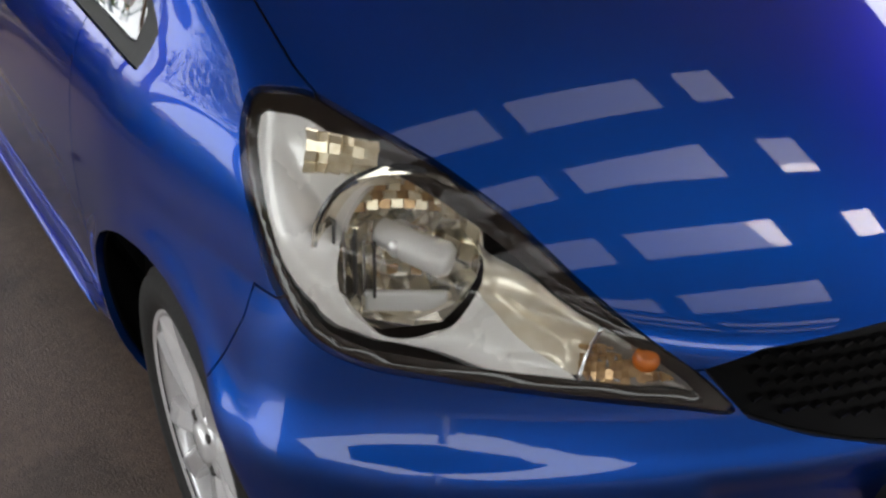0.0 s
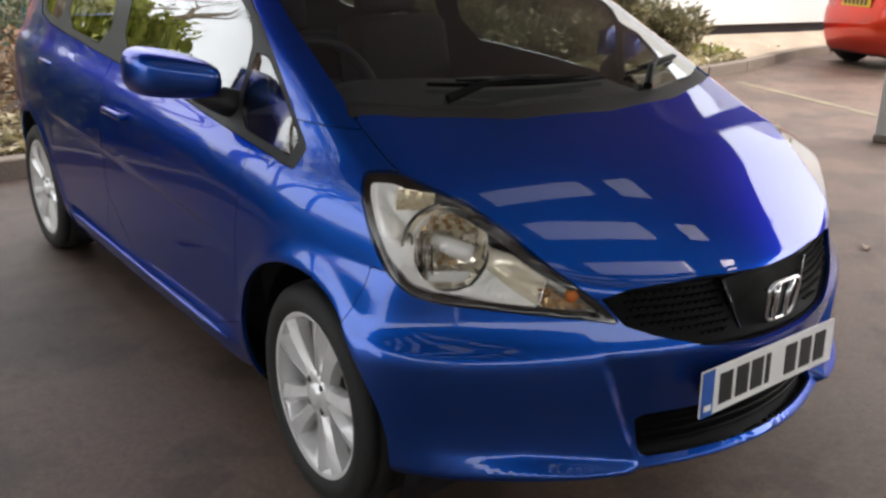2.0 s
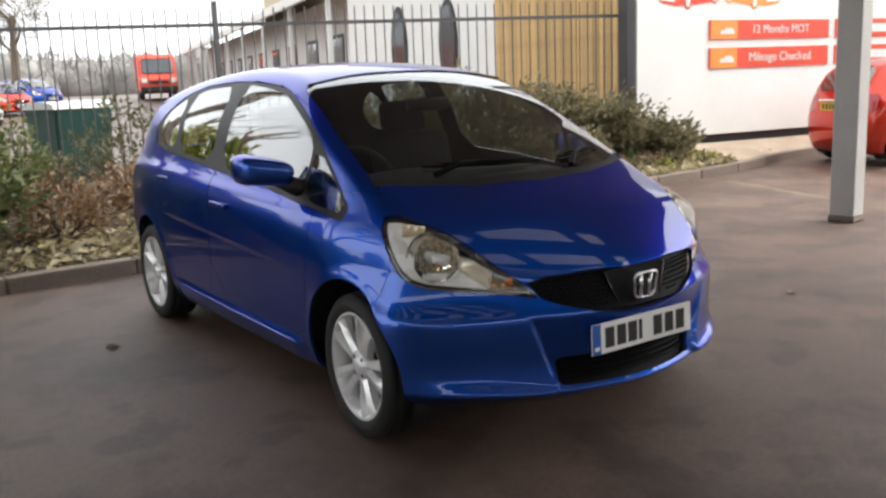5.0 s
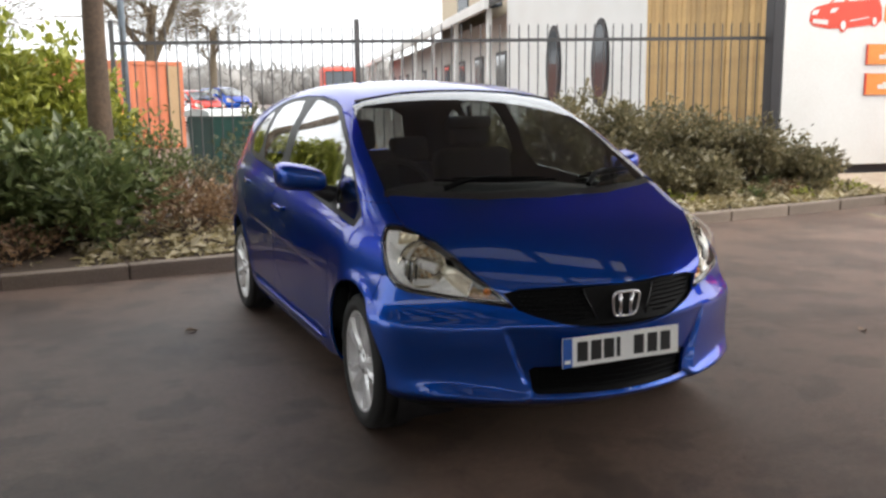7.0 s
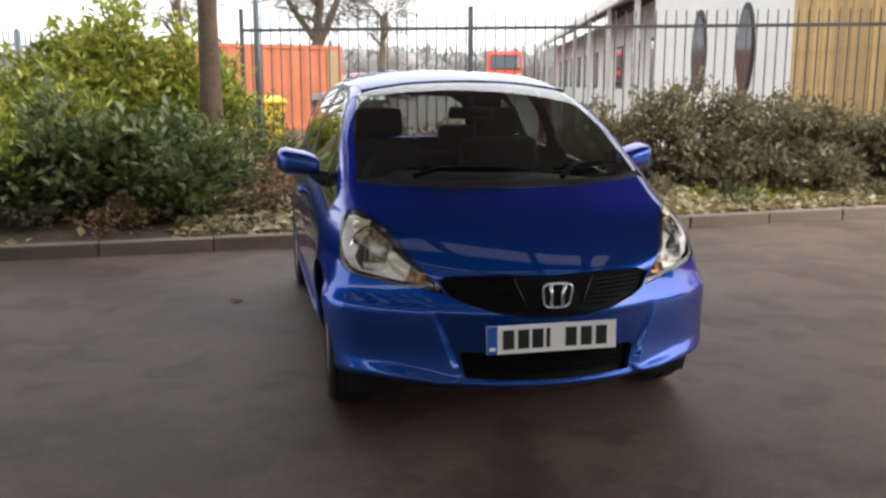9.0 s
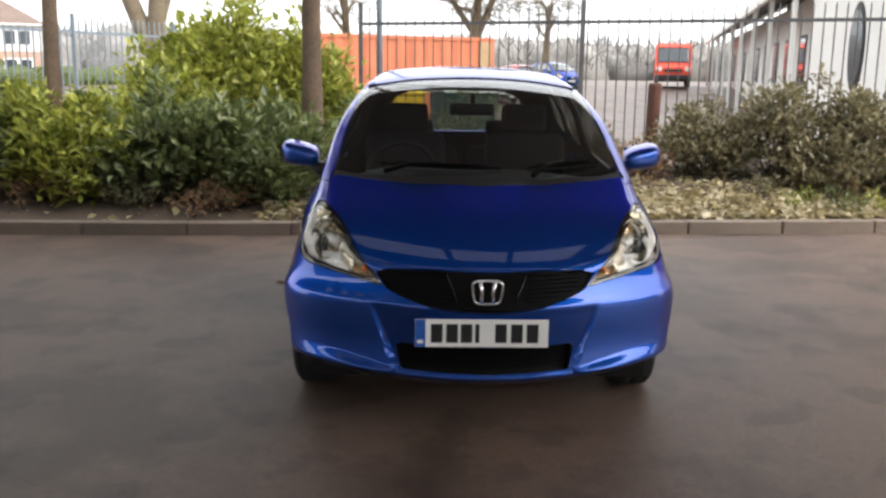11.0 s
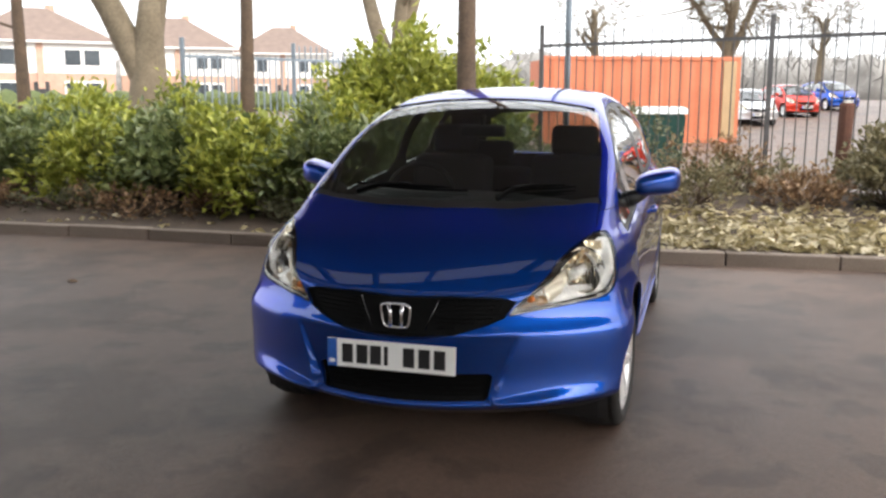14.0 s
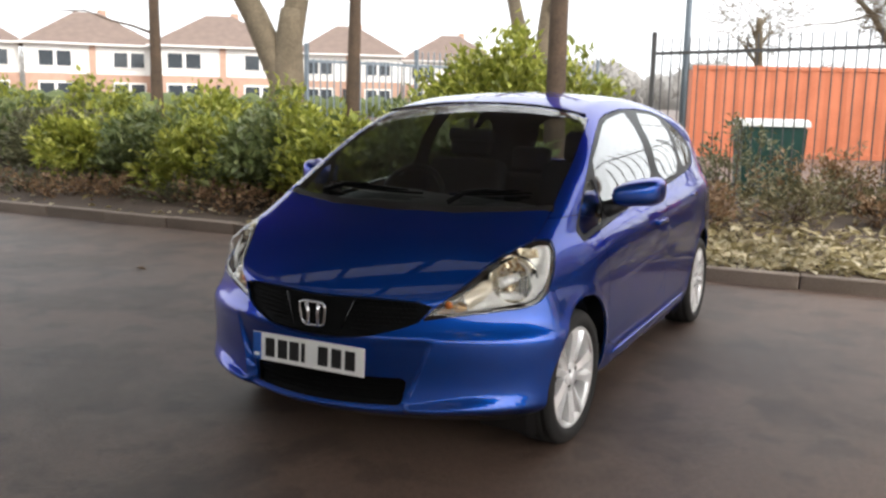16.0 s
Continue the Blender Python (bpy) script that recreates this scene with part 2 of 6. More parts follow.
def body(x, y, z):
    """Negative inside the car."""
    ax = np.abs(x)
    top = z - TOP_LINE(y) + (0.13 + 2.6 * np.clip(-0.10 - y, 0, 0.55) ** 3) * ax**2
    fascia = NOSE_LINE(z) + 0.60 * ax**2 - y
    # lower middle set back behind the slanting bumper creases, ledge along the bottom wings
    rim = outline(ax, z, INTAKE)
    fascia = fascia + (0.010 + 0.15 * np.clip(0.50 - z, 0, 0.20)) * step(-rim - 0.010, 0.014) * step(0.522 - z, 0.024)
    wing = np.interp(ax, (0.36, 0.45, 0.60, 0.75), (0.258, 0.280, 0.302, 0.306))
    fascia = fascia - 0.026 * step(wing - z, 0.024) * step(rim - 0.012, 0.024) * step(0.70 - ax, 0.20)
    r = np.minimum(np.hypot(y - AXLES[0], z - HUB), np.hypot(y - AXLES[1], z - HUB))
    belt = z - 0.045 * np.clip(y - 0.55, -0.3, 1.7) * step(z - 0.72, 0.10) * step(1.18 - z, 0.28)
    side = ax - PLAN_LINE(y) - SIDE_LINE(belt) - 0.008 * np.exp(-((r - ARCH) / 0.03) ** 2)
    side = side + 0.045 * step(0.15 - y, 0.5) * step(z - 0.80, 0.16)
    # fuller corners below the waist crease
    fascia = fascia - 0.020 * step(0.555 - z, 0.05) * step(ax - 0.58, 0.18)
    side = side - 0.018 * step(0.555 - z, 0.05) * step(-0.10 - y, 0.25)
    # bumper corner leaning back above its waist crease
    side = side + 0.040 * np.clip((z - 0.545) / 0.15, 0, 1) * step(-0.02 - y, 0.25)
    # crease along the doors and the hollow over the sill
    side = side + 0.006 * step(0.60 + 0.05 * (y - 0.4) - z, 0.012) * step(y - 0.55, 0.2) * step(2.1 - y, 0.2)
    side = side - 0.020 * step(0.285 + 0.01 * y - z, 0.018) * step(y - 0.5, 0.1) * step(2.1 - y, 0.1)
    tail = y - TAIL_LINE(z) + 0.22 * ax**2
    f = smooth_max(top, side, 0.085)
    f = smooth_max(f, smooth_max(fascia, side, 0.08), 0.018)
    f = smooth_max(f, tail, 0.12)
    return smooth_max(f, 0.165 - z, 0.05)


def oblique(x, z, y):
    """Seen slantwise from a front corner: across, up."""
    return 0.78 * np.abs(x) + 0.62 * y, z


def cast_body(nf, nm, nr, nt):
    """Points, outward normals and triangles of the body's skin, cast outward from a spine inside it."""
    phi = np.concatenate((np.linspace(89.7, 0, nf, endpoint=False), np.zeros(nm), np.linspace(0, -89.7, nr)))
    ys = np.concatenate((np.full(nf, 0.1), np.linspace(0.1, 2.4, nm, endpoint=False), np.full(nr, 2.4)))
    th = np.linspace(-math.pi, math.pi, nt, endpoint=False)
    ph, y0 = np.radians(phi)[:, None], ys[:, None]
    d = np.stack(np.broadcast_arrays(np.cos(ph) * np.sin(th), -np.sin(ph) + 0 * th, np.cos(ph) * np.cos(th)), -1)
    o = np.stack(np.broadcast_arrays(0 * y0 + 0 * th, y0 + 0 * th, 0 * y0 + 0.62 + 0 * th), -1)
    lo, hi = np.zeros(d.shape[:2]), np.full(d.shape[:2], 2.5)
    for _ in range(26):
        mid = (lo + hi) / 2
        p = o + mid[..., None] * d
        inside = body(p[..., 0], p[..., 1], p[..., 2]) < 0
        lo, hi = np.where(inside, mid, lo), np.where(inside, hi, mid)
    v = (o + lo[..., None] * d).reshape(-1, 3)
    e = 0.004
    n = np.stack([body(*(v + e * k).T) - body(*(v - e * k).T) for k in np.eye(3)], 1)
    n /= np.linalg.norm(n, axis=1, keepdims=True)
    nu = len(phi)
    i, j = np.meshgrid(np.arange(nu - 1), np.arange(nt), indexing="ij")
    a, b, c, dd = i * nt + j, i * nt + (j + 1) % nt, (i + 1) * nt + (j + 1) % nt, (i + 1) * nt + j
    f = np.concatenate((np.stack((a, dd, c), -1).reshape(-1, 3), np.stack((a, c, b), -1).reshape(-1, 3)))
    fn = np.cross(v[f[:, 1]] - v[f[:, 0]], v[f[:, 2]] - v[f[:, 0]])
    flip = (fn * n[f[:, 0]]).sum(1) < 0
    f[flip] = f[flip][:, ::-1]
    return v, n, f


def tidy(v, n, f):
    used = np.unique(f)
    back = np.zeros(len(v), int)
    back[used] = np.arange(len(used))
    return v[used], n[used], back[f]


def clip(mesh, g):
    """What of the skin lies where g < 0, cut cleanly along g = 0."""
    v, n, f = mesh
    if not len(f):
        return mesh
    neg = (g < 0)[f]
    cnt = neg.sum(1)
    keep = f[cnt == 3]
    out_v, out_n, tris = [v], [n], [keep]
    seen, extra = {}, []

    def cut(i, j):
        k = (i, j) if i < j else (j, i)
        if k not in seen:
            t = g[k[0]] / (g[k[0]] - g[k[1]])
            seen[k] = len(v) + len(extra)
            extra.append((k[0], k[1], t))
        return seen[k]
    new_t = []
    for row, ng, c in zip(f[(cnt == 1) | (cnt == 2)], neg[(cnt == 1) | (cnt == 2)], cnt[(cnt == 1) | (cnt == 2)]):
        k = int(np.argmax(ng)) if c == 1 else int(np.argmin(ng))
        a, b, cc = int(row[k]), int(row[(k + 1) % 3]), int(row[(k + 2) % 3])
        p, q = cut(a, b), cut(a, cc)
        if c == 1:
            new_t.append((a, p, q))
        else:
            new_t += [(p, b, cc), (p, cc, q)]
    if extra:
        ia, ib, t = np.array([e[0] for e in extra]), np.array([e[1] for e in extra]), np.array([e[2] for e in extra])[:, None]
        out_v.append(v[ia] * (1 - t) + v[ib] * t)
        nn = n[ia] * (1 - t) + n[ib] * t
        out_n.append(nn / np.linalg.norm(nn, axis=1, keepdims=True))
        tris.append(np.array(new_t))
    return tidy(np.concatenate(out_v), np.concatenate(out_n), np.concatenate(tris))


def split(mesh, g_of, gap=0.0013):
    g = g_of(*mesh[0].T)
    return clip(mesh, g + gap), clip(mesh, gap - g)


def panel(name, mesh, material, parent, label="", lip=0.012, offset=0.0):
    """A panel of the skin with turned-in edges."""
    v, n, f = mesh
    if not len(f):
        return None
    v = v + n * offset
    e = np.concatenate((f[:, [0, 1]], f[:, [1, 2]], f[:, [2, 0]]))
    key = np.sort(e, 1)
    _, first, count = np.unique(key, axis=0, return_index=True, return_counts=True)
    edge = e[first[count == 1]]
    vv, nn, faces = v, n, f.tolist()
    if lip and len(edge):
        ids = np.unique(edge)
        pos = {int(k): i for i, k in enumerate(ids)}
        side = np.zeros((len(ids), 3))
        d = v[edge[:, 1]] - v[edge[:, 0]]
        out = np.cross(d, n[edge[:, 0]])
        for (a, b), s in zip(edge, out):
            side[pos[int(a)]] += s
            side[pos[int(b)]] += s
        side /= np.linalg.norm(side, axis=1, keepdims=True) + 1e-9
        k0 = len(v)
        vv = np.concatenate((v, v[ids], v[ids] - n[ids] * lip))
        nn = np.concatenate((n, side, side))
        m = len(ids)
        faces += [(k0 + pos[int(b)], k0 + pos[int(a)], k0 + m + pos[int(a)], k0 + m + pos[int(b)]) for a, b in edge]
    me = bpy.data.meshes.new(name)
    me.from_pydata(vv.tolist(), [], faces)
    me.shade_smooth()
    me.normals_split_custom_set_from_vertices(nn.tolist())
    return link(name, me, material, parent, label)


def mirrored(half):
    """A closed outline from its right half, mirrored in x."""
    h = list(half)
    return np.array(h + [(-x, y) for x, y in h[::-1] if abs(x) > 1e-6])


LAMP = rounded([(0.515, 0.877), (0.444, 0.884), (0.363, 0.860), (0.285, 0.831), (0.21, 0.793), (0.136, 0.742), (0.062, 0.692), (0.0, 0.648), (-0.05, 0.600),
                 (0.021, 0.613), (0.13, 0.625), (0.238, 0.636), (0.348, 0.647), (0.41, 0.664), (0.461, 0.706), (0.498, 0.773), (0.519, 0.835)], 2)
GRILLE = mirrored([(0, 0.675), (0.2, 0.680), (0.38, 0.672), (0.44, 0.655), (0.40, 0.598), (0.34, 0.573), (0.23, 0.542), (0.10, 0.524), (0, 0.521)])
MOUTH = mirrored([(0, 0.378), (0.340, 0.378), (0.358, 0.366), (0.342, 0.282), (0.330, 0.274), (0, 0.271)])
SCREEN = mirrored([(0, -0.085), (0.3, -0.052), (0.54, 0.018), (0.664, 0.09), (0.632, 0.42), (0.588, 0.70), (0.565, 0.80), (0.3, 0.835), (0, 0.835)])
COWL = mirrored([(0, -0.142), (0.3, -0.108), (0.54, -0.022), (0.68, 0.05), (0.655, 0.12), (0.5, 0.2), (0, 0.2)])
BONNET = mirrored([(0, -0.142), (0.3, -0.108), (0.54, -0.022), (0.672, 0.045), (0.678, -0.11), (0.665, -0.30), (0.52, -0.62), (0.3, -0.72), (0, -0.75)])
FRAME = rounded([(0.05, 0.835), (0.45, 1.150), (0.68, 1.270), (0.93, 1.357), (1.4, 1.398), (1.9, 1.388), (2.2, 1.345), (2.45, 1.235), (2.56, 1.14), (2.46, 1.04), (1.5, 0.966), (0.9, 0.928), (0.5, 0.884)], 1)
QUARTER = rounded([(0.11, 0.862), (0.452, 1.125), (0.480, 0.902)], 1)
FRONT_GLASS = rounded([(0.500, 0.908), (0.482, 1.148), (0.70, 1.250), (0.93, 1.335), (1.25, 1.372), (1.42, 1.380), (1.40, 0.985), (0.9, 0.952)], 1)
REAR_GLASS = rounded([(1.55, 0.998), (1.575, 1.378), (1.9, 1.368), (2.09, 1.340), (2.05, 1.036)], 1)
TAIL_GLASS = rounded([(2.13, 1.048), (2.17, 1.330), (2.36, 1.262), (2.475, 1.165), (2.40, 1.065)], 1)
FRONT_DOOR = rounded([(0.41, 0.29), (0.36, 0.70), (0.33, 0.99), (0.5, 1.19), (0.93, 1.362), (1.455, 1.405), (1.455, 0.29)], 1)
REAR_DOOR = rounded([(1.462, 0.29), (1.462, 1.405), (2.1, 1.375), (2.34, 1.17), (2.30, 0.86), (2.14, 0.63), (2.06, 0.29)], 1)
BACK_GLASS = rounded(mirrored([(0, 1.335), (0.45, 1.32), (0.56, 1.04), (0.45, 1.005), (0, 1.0)]), 1)
TAILGATE = rounded(mirrored([(0, 1.37), (0.50, 1.36), (0.66, 1.02), (0.62, 0.56), (0, 0.54)]), 1)
TAIL_LAMP = rounded([(2.88, 0.99), (2.94, 0.97), (3.2, 0.95), (3.2, 0.70), (2.98, 0.72)], 1)


def on_side(poly, lo=0.4):
    return lambda x, y, z: np.maximum(outline(y, z, poly), lo - np.abs(x))


def on_top(poly, zmin, ymax=1.3):
    return lambda x, y, z: np.maximum(np.maximum(outline(x, y, poly), zmin - z), y - ymax)


def on_front(poly):
    return lambda x, y, z: np.maximum(outline(x, z, poly), y + 0.3)


def on_back(poly):
    return lambda x, y, z: np.maximum(outline(x, z, poly), 2.4 - y)


def on_lamp(sign):
    return lambda x, y, z: np.maximum(outline(*oblique(x, z, y), LAMP), np.maximum(0.30 - sign * x, y - 0.05))


def add_wheel(car, x, y, sign):
    """Tyre, two-tone alloy with paired spokes, hub cap, disc."""
    m = pose(x, y, HUB, 0, 0, (0 if sign > 0 else 180) - (3 if y < 1 else 0))
    hub = empty("wheel")
    hub.parent, hub.matrix_local = car, m
    bm = bmesh.new()
    lathe(bm, [(-0.095, 0.20), (-0.1, 0.233), (-0.098, 0.262), (-0.08, 0.281), (-0.06, 0.286), (-0.055, 0.279), (-0.05, 0.287), (-0.005, 0.288), (0.0, 0.280), (0.005, 0.288), (0.05, 0.287), (0.055, 0.279), (0.06, 0.286),
               (0.08, 0.280), (0.094, 0.265), (0.0945, 0.255), (0.0965, 0.253), (0.0965, 0.233), (0.092, 0.222), (0.085, 0.212), (0.07, 0.205)], 64)
    part("tyre", bm, M["rubber"], hub, smooth=True)
    bm = bmesh.new()
    lathe(bm, [(-0.08, 0.19), (0.02, 0.188), (0.06, 0.197), (0.078, 0.203), (0.082, 0.213), (0.086, 0.217), (0.088, 0.212), (0.084, 0.204)], 64)
    part("rim", bm, M["alloy"], hub, smooth=True)
    bm = bmesh.new()
    lathe(bm, [(0.0, 0.012), (0.0, 0.145), (0.012, 0.145), (0.012, 0.05), (0.03, 0.045), (0.03, 0.012)], 40)
    part("brake_disc", bm, M["steel_dark"], hub)
    bm = bmesh.new()
    lathe(bm, [(-0.05, 0.02), (-0.05, 0.19)], 32)
    part("back_plate", bm, M["black_plastic"], hub)
    for k in range(5):
        for s in (-1, 1):
            bm = bmesh.new()
            ring = []
            for r, w, off, dx in ((0.035, 0.020, 0.10, 0.060), (0.09, 0.017, 0.25, 0.066), (0.15, 0.021, 0.235, 0.072), (0.210, 0.031, 0.225, 0.072)):
                a = 2 * math.pi * k / 5 + s * (off if r > 0.05 else 0.28)
                c, t = Vector((0, math.cos(a), math.sin(a))), Vector((0, -math.sin(a), math.cos(a)))
                ring.append([bm.verts.new(c * r + t * w * q + Vector((dx + h, 0, 0))) for q, h in ((-1, -0.03), (-1, 0.002 - 0.012 * (s > 0)), (-0.30 * s - 0.10, 0.013), (-0.30 * s + 0.10, 0.013), (1, 0.002 - 0.012 * (s < 0)), (1, -0.03))])
            for r0, r1 in zip(ring, ring[1:]):
                for q in range(5):
                    bm.faces.new((r0[q], r0[q + 1], r1[q + 1], r1[q]))
            part("spoke", bm, M["alloy"], hub)
    bm = bmesh.new()
    lathe(bm, [(0.05, 0.062), (0.072, 0.060), (0.078, 0.048), (0.076, 0.034), (0.084, 0.031), (0.087, 0.022), (0.088, 0.001)], 40)
    part("hub_cap", bm, M["alloy"], hub, smooth=True)
    for k in range(4):
        bm = bmesh.new()
        a = math.pi * (k + 0.5) / 2
        lathe(bm, [(0.06, 0.009), (0.079, 0.009), (0.081, 0.006), (0.081, 0.001)], 6, centre=(0, 0.045 * math.cos(a), 0.045 * math.sin(a)))
        part("wheel_nut", bm, M["steel_dark"], hub)


def add_seat(car, x, y, width=0.48, drop=0.0):
    for name, c, s, tilt in (("seat_base", (x, y - 0.18, 0.50), (width, 0.50, 0.16), 6), ("seat_back", (x, y + 0.12, 0.80), (width, 0.16, 0.58), -14), ("headrest", (x, y + 0.235, 1.175), (0.27, 0.10, 0.17), -10)):
        bm = bmesh.new()
        box(bm, (0, 0, 0), s, min(s) * 0.32, pose(c[0], c[1], c[2] + drop, tilt))
        part(name, bm, M["interior"], car, smooth=True)


def add_interior(car):
    bm = bmesh.new()
    box(bm, (0, 1.4, 0.235), (1.40, 2.7, 0.04))
    part("floor_pan", bm, M["interior"], car)
    prof = [(0.16, 0.90), (0.06, 0.955), (0.10, 0.985), (0.35, 1.015), (0.56, 0.985), (0.62, 0.93), (0.60, 0.78), (0.52, 0.60), (0.45, 0.30), (0.30, 0.30)]
    bm = bmesh.new()
    rows = []
    for i in range(13):
        x = -0.66 + 1.32 * i / 12
        lift = 0.035 * math.exp(-((x + 0.36) / 0.2) ** 2)
        rows.append([bm.verts.new((x, y + 0.25 * x * x + (0.04 if y < 0.2 else 0), z - 0.07 * (x / 0.66) ** 2 - 0.035 + (lift if y > 0.3 and z > 0.9 else 0))) for y, z in prof])
    for a, b in zip(rows, rows[1:]):
        for k in range(len(prof) - 1):
            bm.faces.new((a[k], a[k + 1], b[k + 1], b[k]))
    part("dashboard", bm, M["dash"], car, smooth=True)
    for x in (-0.36, 0.36):
        add_seat(car, x, 1.22)
    for x in (-0.32, 0.32):
        add_seat(car, x, 2.08, 0.60, -0.14)
    w = pose(-0.36, 0.70, 0.90, 66)
    bm = bmesh.new()
    tube(bm, [w @ Vector((0.185 * math.cos(a), 0.185 * math.sin(a), 0)) for a in np.linspace(0, 2 * math.pi, 33)], 0.015, 8, False)
    for a in (0.1, math.pi - 0.1, -math.pi / 2):
        tube(bm, [w @ Vector((0.18 * math.cos(a), 0.18 * math.sin(a), 0)), w @ Vector((0.03 * math.cos(a), 0.03 * math.sin(a), -0.02))], 0.018, 6)
    box(bm, (0, 0, -0.01), (0.13, 0.12, 0.05), 0.02, w)
    part("steering_wheel", bm, M["black_plastic"], car, smooth=True)
    bm = bmesh.new()
    box(bm, (0, 0, 0), (0.235, 0.035, 0.062), 0.015, pose(0, 0.66, 1.255, 12))
    tube(bm, [(0, 0.655, 1.27), (0, 0.67, 1.335)], 0.012, 6)
    part("rear_view_mirror", bm, M["black_plastic"], car, smooth=True)


def add_mirror(car, s):
    """A door mirror: painted shell, silvered face, black foot."""
    bm = bmesh.new()
    bmesh.ops.create_uvsphere(bm, u_segments=32, v_segments=20, radius=1)
    for v in bm.verts:
        c = v.co
        v.co = Vector([math.copysign(abs(k) ** 0.62, k) for k in c])
        y = v.co.y * 0.10
        if y > 0.045:
            y = 0.045
        taper = 1.0 + 0.12 * s * v.co.x
        v.co = Vector((s * 0.888 + v.co.x * 0.104, 0.615 + y + 0.05 * (s * v.co.x) , 1.018 + v.co.z * 0.062 * taper * (1 + 0.15 * y / 0.1) + 0.012 * s * v.co.x))
    mir = part("door_mirror", bm, M[car["paint"]], car, smooth=True)
    bm = bmesh.new()
    box(bm, (s * 0.888, 0.664, 1.018), (0.165, 0.006, 0.095), 0.002)
    part("mirror_face", bm, M["chrome"], mir)
    bm = bmesh.new()
    tube(bm, [(s * 0.735, 0.52, 0.935), (s * 0.79, 0.56, 0.955), (s * 0.84, 0.60, 0.985)], [0.045, 0.035, 0.03], 10)
    part("mirror_foot", bm, M["black_plastic"], mir, smooth=True)


def on_skin(x, z, front=True):
    """The skin's y at (x, z) of the front."""
    lo, hi = -1.0, 0.2
    for _ in range(30):
        m = (lo + hi) / 2
        if body(np.array([x]), np.array([m]), np.array([z]))[0] < 0:
            hi = m
        else:
            lo = m
    return lo


def relit(mesh):
    """The same skin with the normals of its moved points."""
    v, n, f = mesh
    fn = np.cross(v[f[:, 1]] - v[f[:, 0]], v[f[:, 2]] - v[f[:, 0]])
    nn = np.zeros_like(v)
    for k in range(3):
        np.add.at(nn, f[:, k], fn)
    nn /= np.linalg.norm(nn, axis=1, keepdims=True) + 1e-12
    nn[(nn * n).sum(1) < 0] *= -1
    return v, nn, f


def add_headlamp(car, mesh, s):
    lens = panel("headlamp", mesh, M["clear"], car, "clear swept-back headlamp", 0.008)
    v, n, f = mesh
    d = -outline(*oblique(v[:, 0], v[:, 2], v[:, 1]), LAMP)
    # bowl behind the lens: black rim, then a deep silvered tray
    deep = 0.008 + 0.010 * step(d - 0.017, 0.006) + 0.022 * step(d - 0.050, 0.03)
    inner = (v - n * deep[:, None], n, f)
    rim = clip(inner, d - 0.016)
    panel("lamp_rim", relit(rim), M["lamp_rim"], lens, "dark bronze rim", 0)
    rest = clip(inner, 0.016 - d)
    q, up = oblique(rest[0][:, 0], rest[0][:, 2], rest[0][:, 1])
    d_ = -outline(q, up, LAMP)
    ring = np.hypot(q - 0.318, (up - 0.746) * 1.05) - 0.088
    tip = 0.128 - 0.35 * (up - 0.65) - q
    # the bezel falls away in a soft step round the reflector
    sunk = 0.026 * step(0.030 - ring, 0.024) - 0.008 * np.exp(-((d_ - 0.040) / 0.010) ** 2)
    # long ridges between the bowl and the bonnet edge
    band = up - 0.60 * q
    ridged = np.minimum(np.minimum(0.285 - q, band - 0.560), ring)
    sunk = sunk + 0.007 * step(ridged, 0.012) * (0.5 + 0.5 * np.sin(band * 2 * math.pi / 0.030))
    rest = relit((rest[0] - rest[1] * sunk[:, None], rest[1], rest[2]))
    pieces = np.maximum(-ring, tip)
    panel("bezel", clip(rest, np.maximum(pieces, ridged)), M["lamp_silver"], lens, "silvered bezel", 0.01)
    panel("ridged_bezel", clip(rest, np.maximum(pieces, -ridged)), M["lamp_beige"], lens, "pale champagne ridges", 0.004)
    panel("indicator_housing", clip(rest, 0.002 - tip), M["lamp_grey"], lens, "grey indicator housing", 0.01)
    # bright edge between bezel and indicator
    near = np.abs(tip) < 0.006
    edge = rest[0][near] + np.array((s * 0.003, -0.006, 0.003))
    if len(edge) > 5:
        heights = np.linspace(edge[:, 2].min(), edge[:, 2].max(), 9)
        fx, fy = (np.polyfit(edge[:, 2], edge[:, k], 2) for k in (0, 1))
        bm = bmesh.new()
        tube(bm, [Vector((np.polyval(fx, h), np.polyval(fy, h), h)) for h in heights], 0.0024, 6)
        part("bezel_edge", bm, M["chrome"], lens, smooth=True)
    # main reflector
    c = Vector((s * 0.646, -0.281, 0.737))
    m = Matrix.Translation(c) @ Vector((s * 0.52, -0.80, 0.12)).to_track_quat("Z", "Y").to_matrix().to_4x4()
    bm = bmesh.new()
    lathe(bm, [(-0.052, 0.004), (-0.050, 0.020), (-0.044, 0.036), (-0.034, 0.052), (-0.020, 0.068), (-0.002, 0.083), (0.014, 0.091), (0.016, 0.095)], 18, "z")
    for v in bm.verts:
        v.co += Vector((random.uniform(-1, 1), random.uniform(-1, 1), random.uniform(-1, 1))) * 0.0035
    bmesh.ops.transform(bm, matrix=m, verts=bm.verts)
    part("reflector", bm, M["reflector"], lens, "faceted chrome reflector")
    bm = bmesh.new()
    lathe(bm, [(0.010, 0.089), (0.016, 0.091), (0.016, 0.094), (0.010, 0.097)], 40, "z")
    bmesh.ops.delete(bm, geom=[v for v in bm.verts if s * v.co.x * 0.75 + v.co.y * 0.66 < 0.028], context="VERTS")
    bmesh.ops.transform(bm, matrix=m, verts=bm.verts)
    part("reflector_ring", bm, M["gloss_black"], lens, smooth=True)
    bm = bmesh.new()
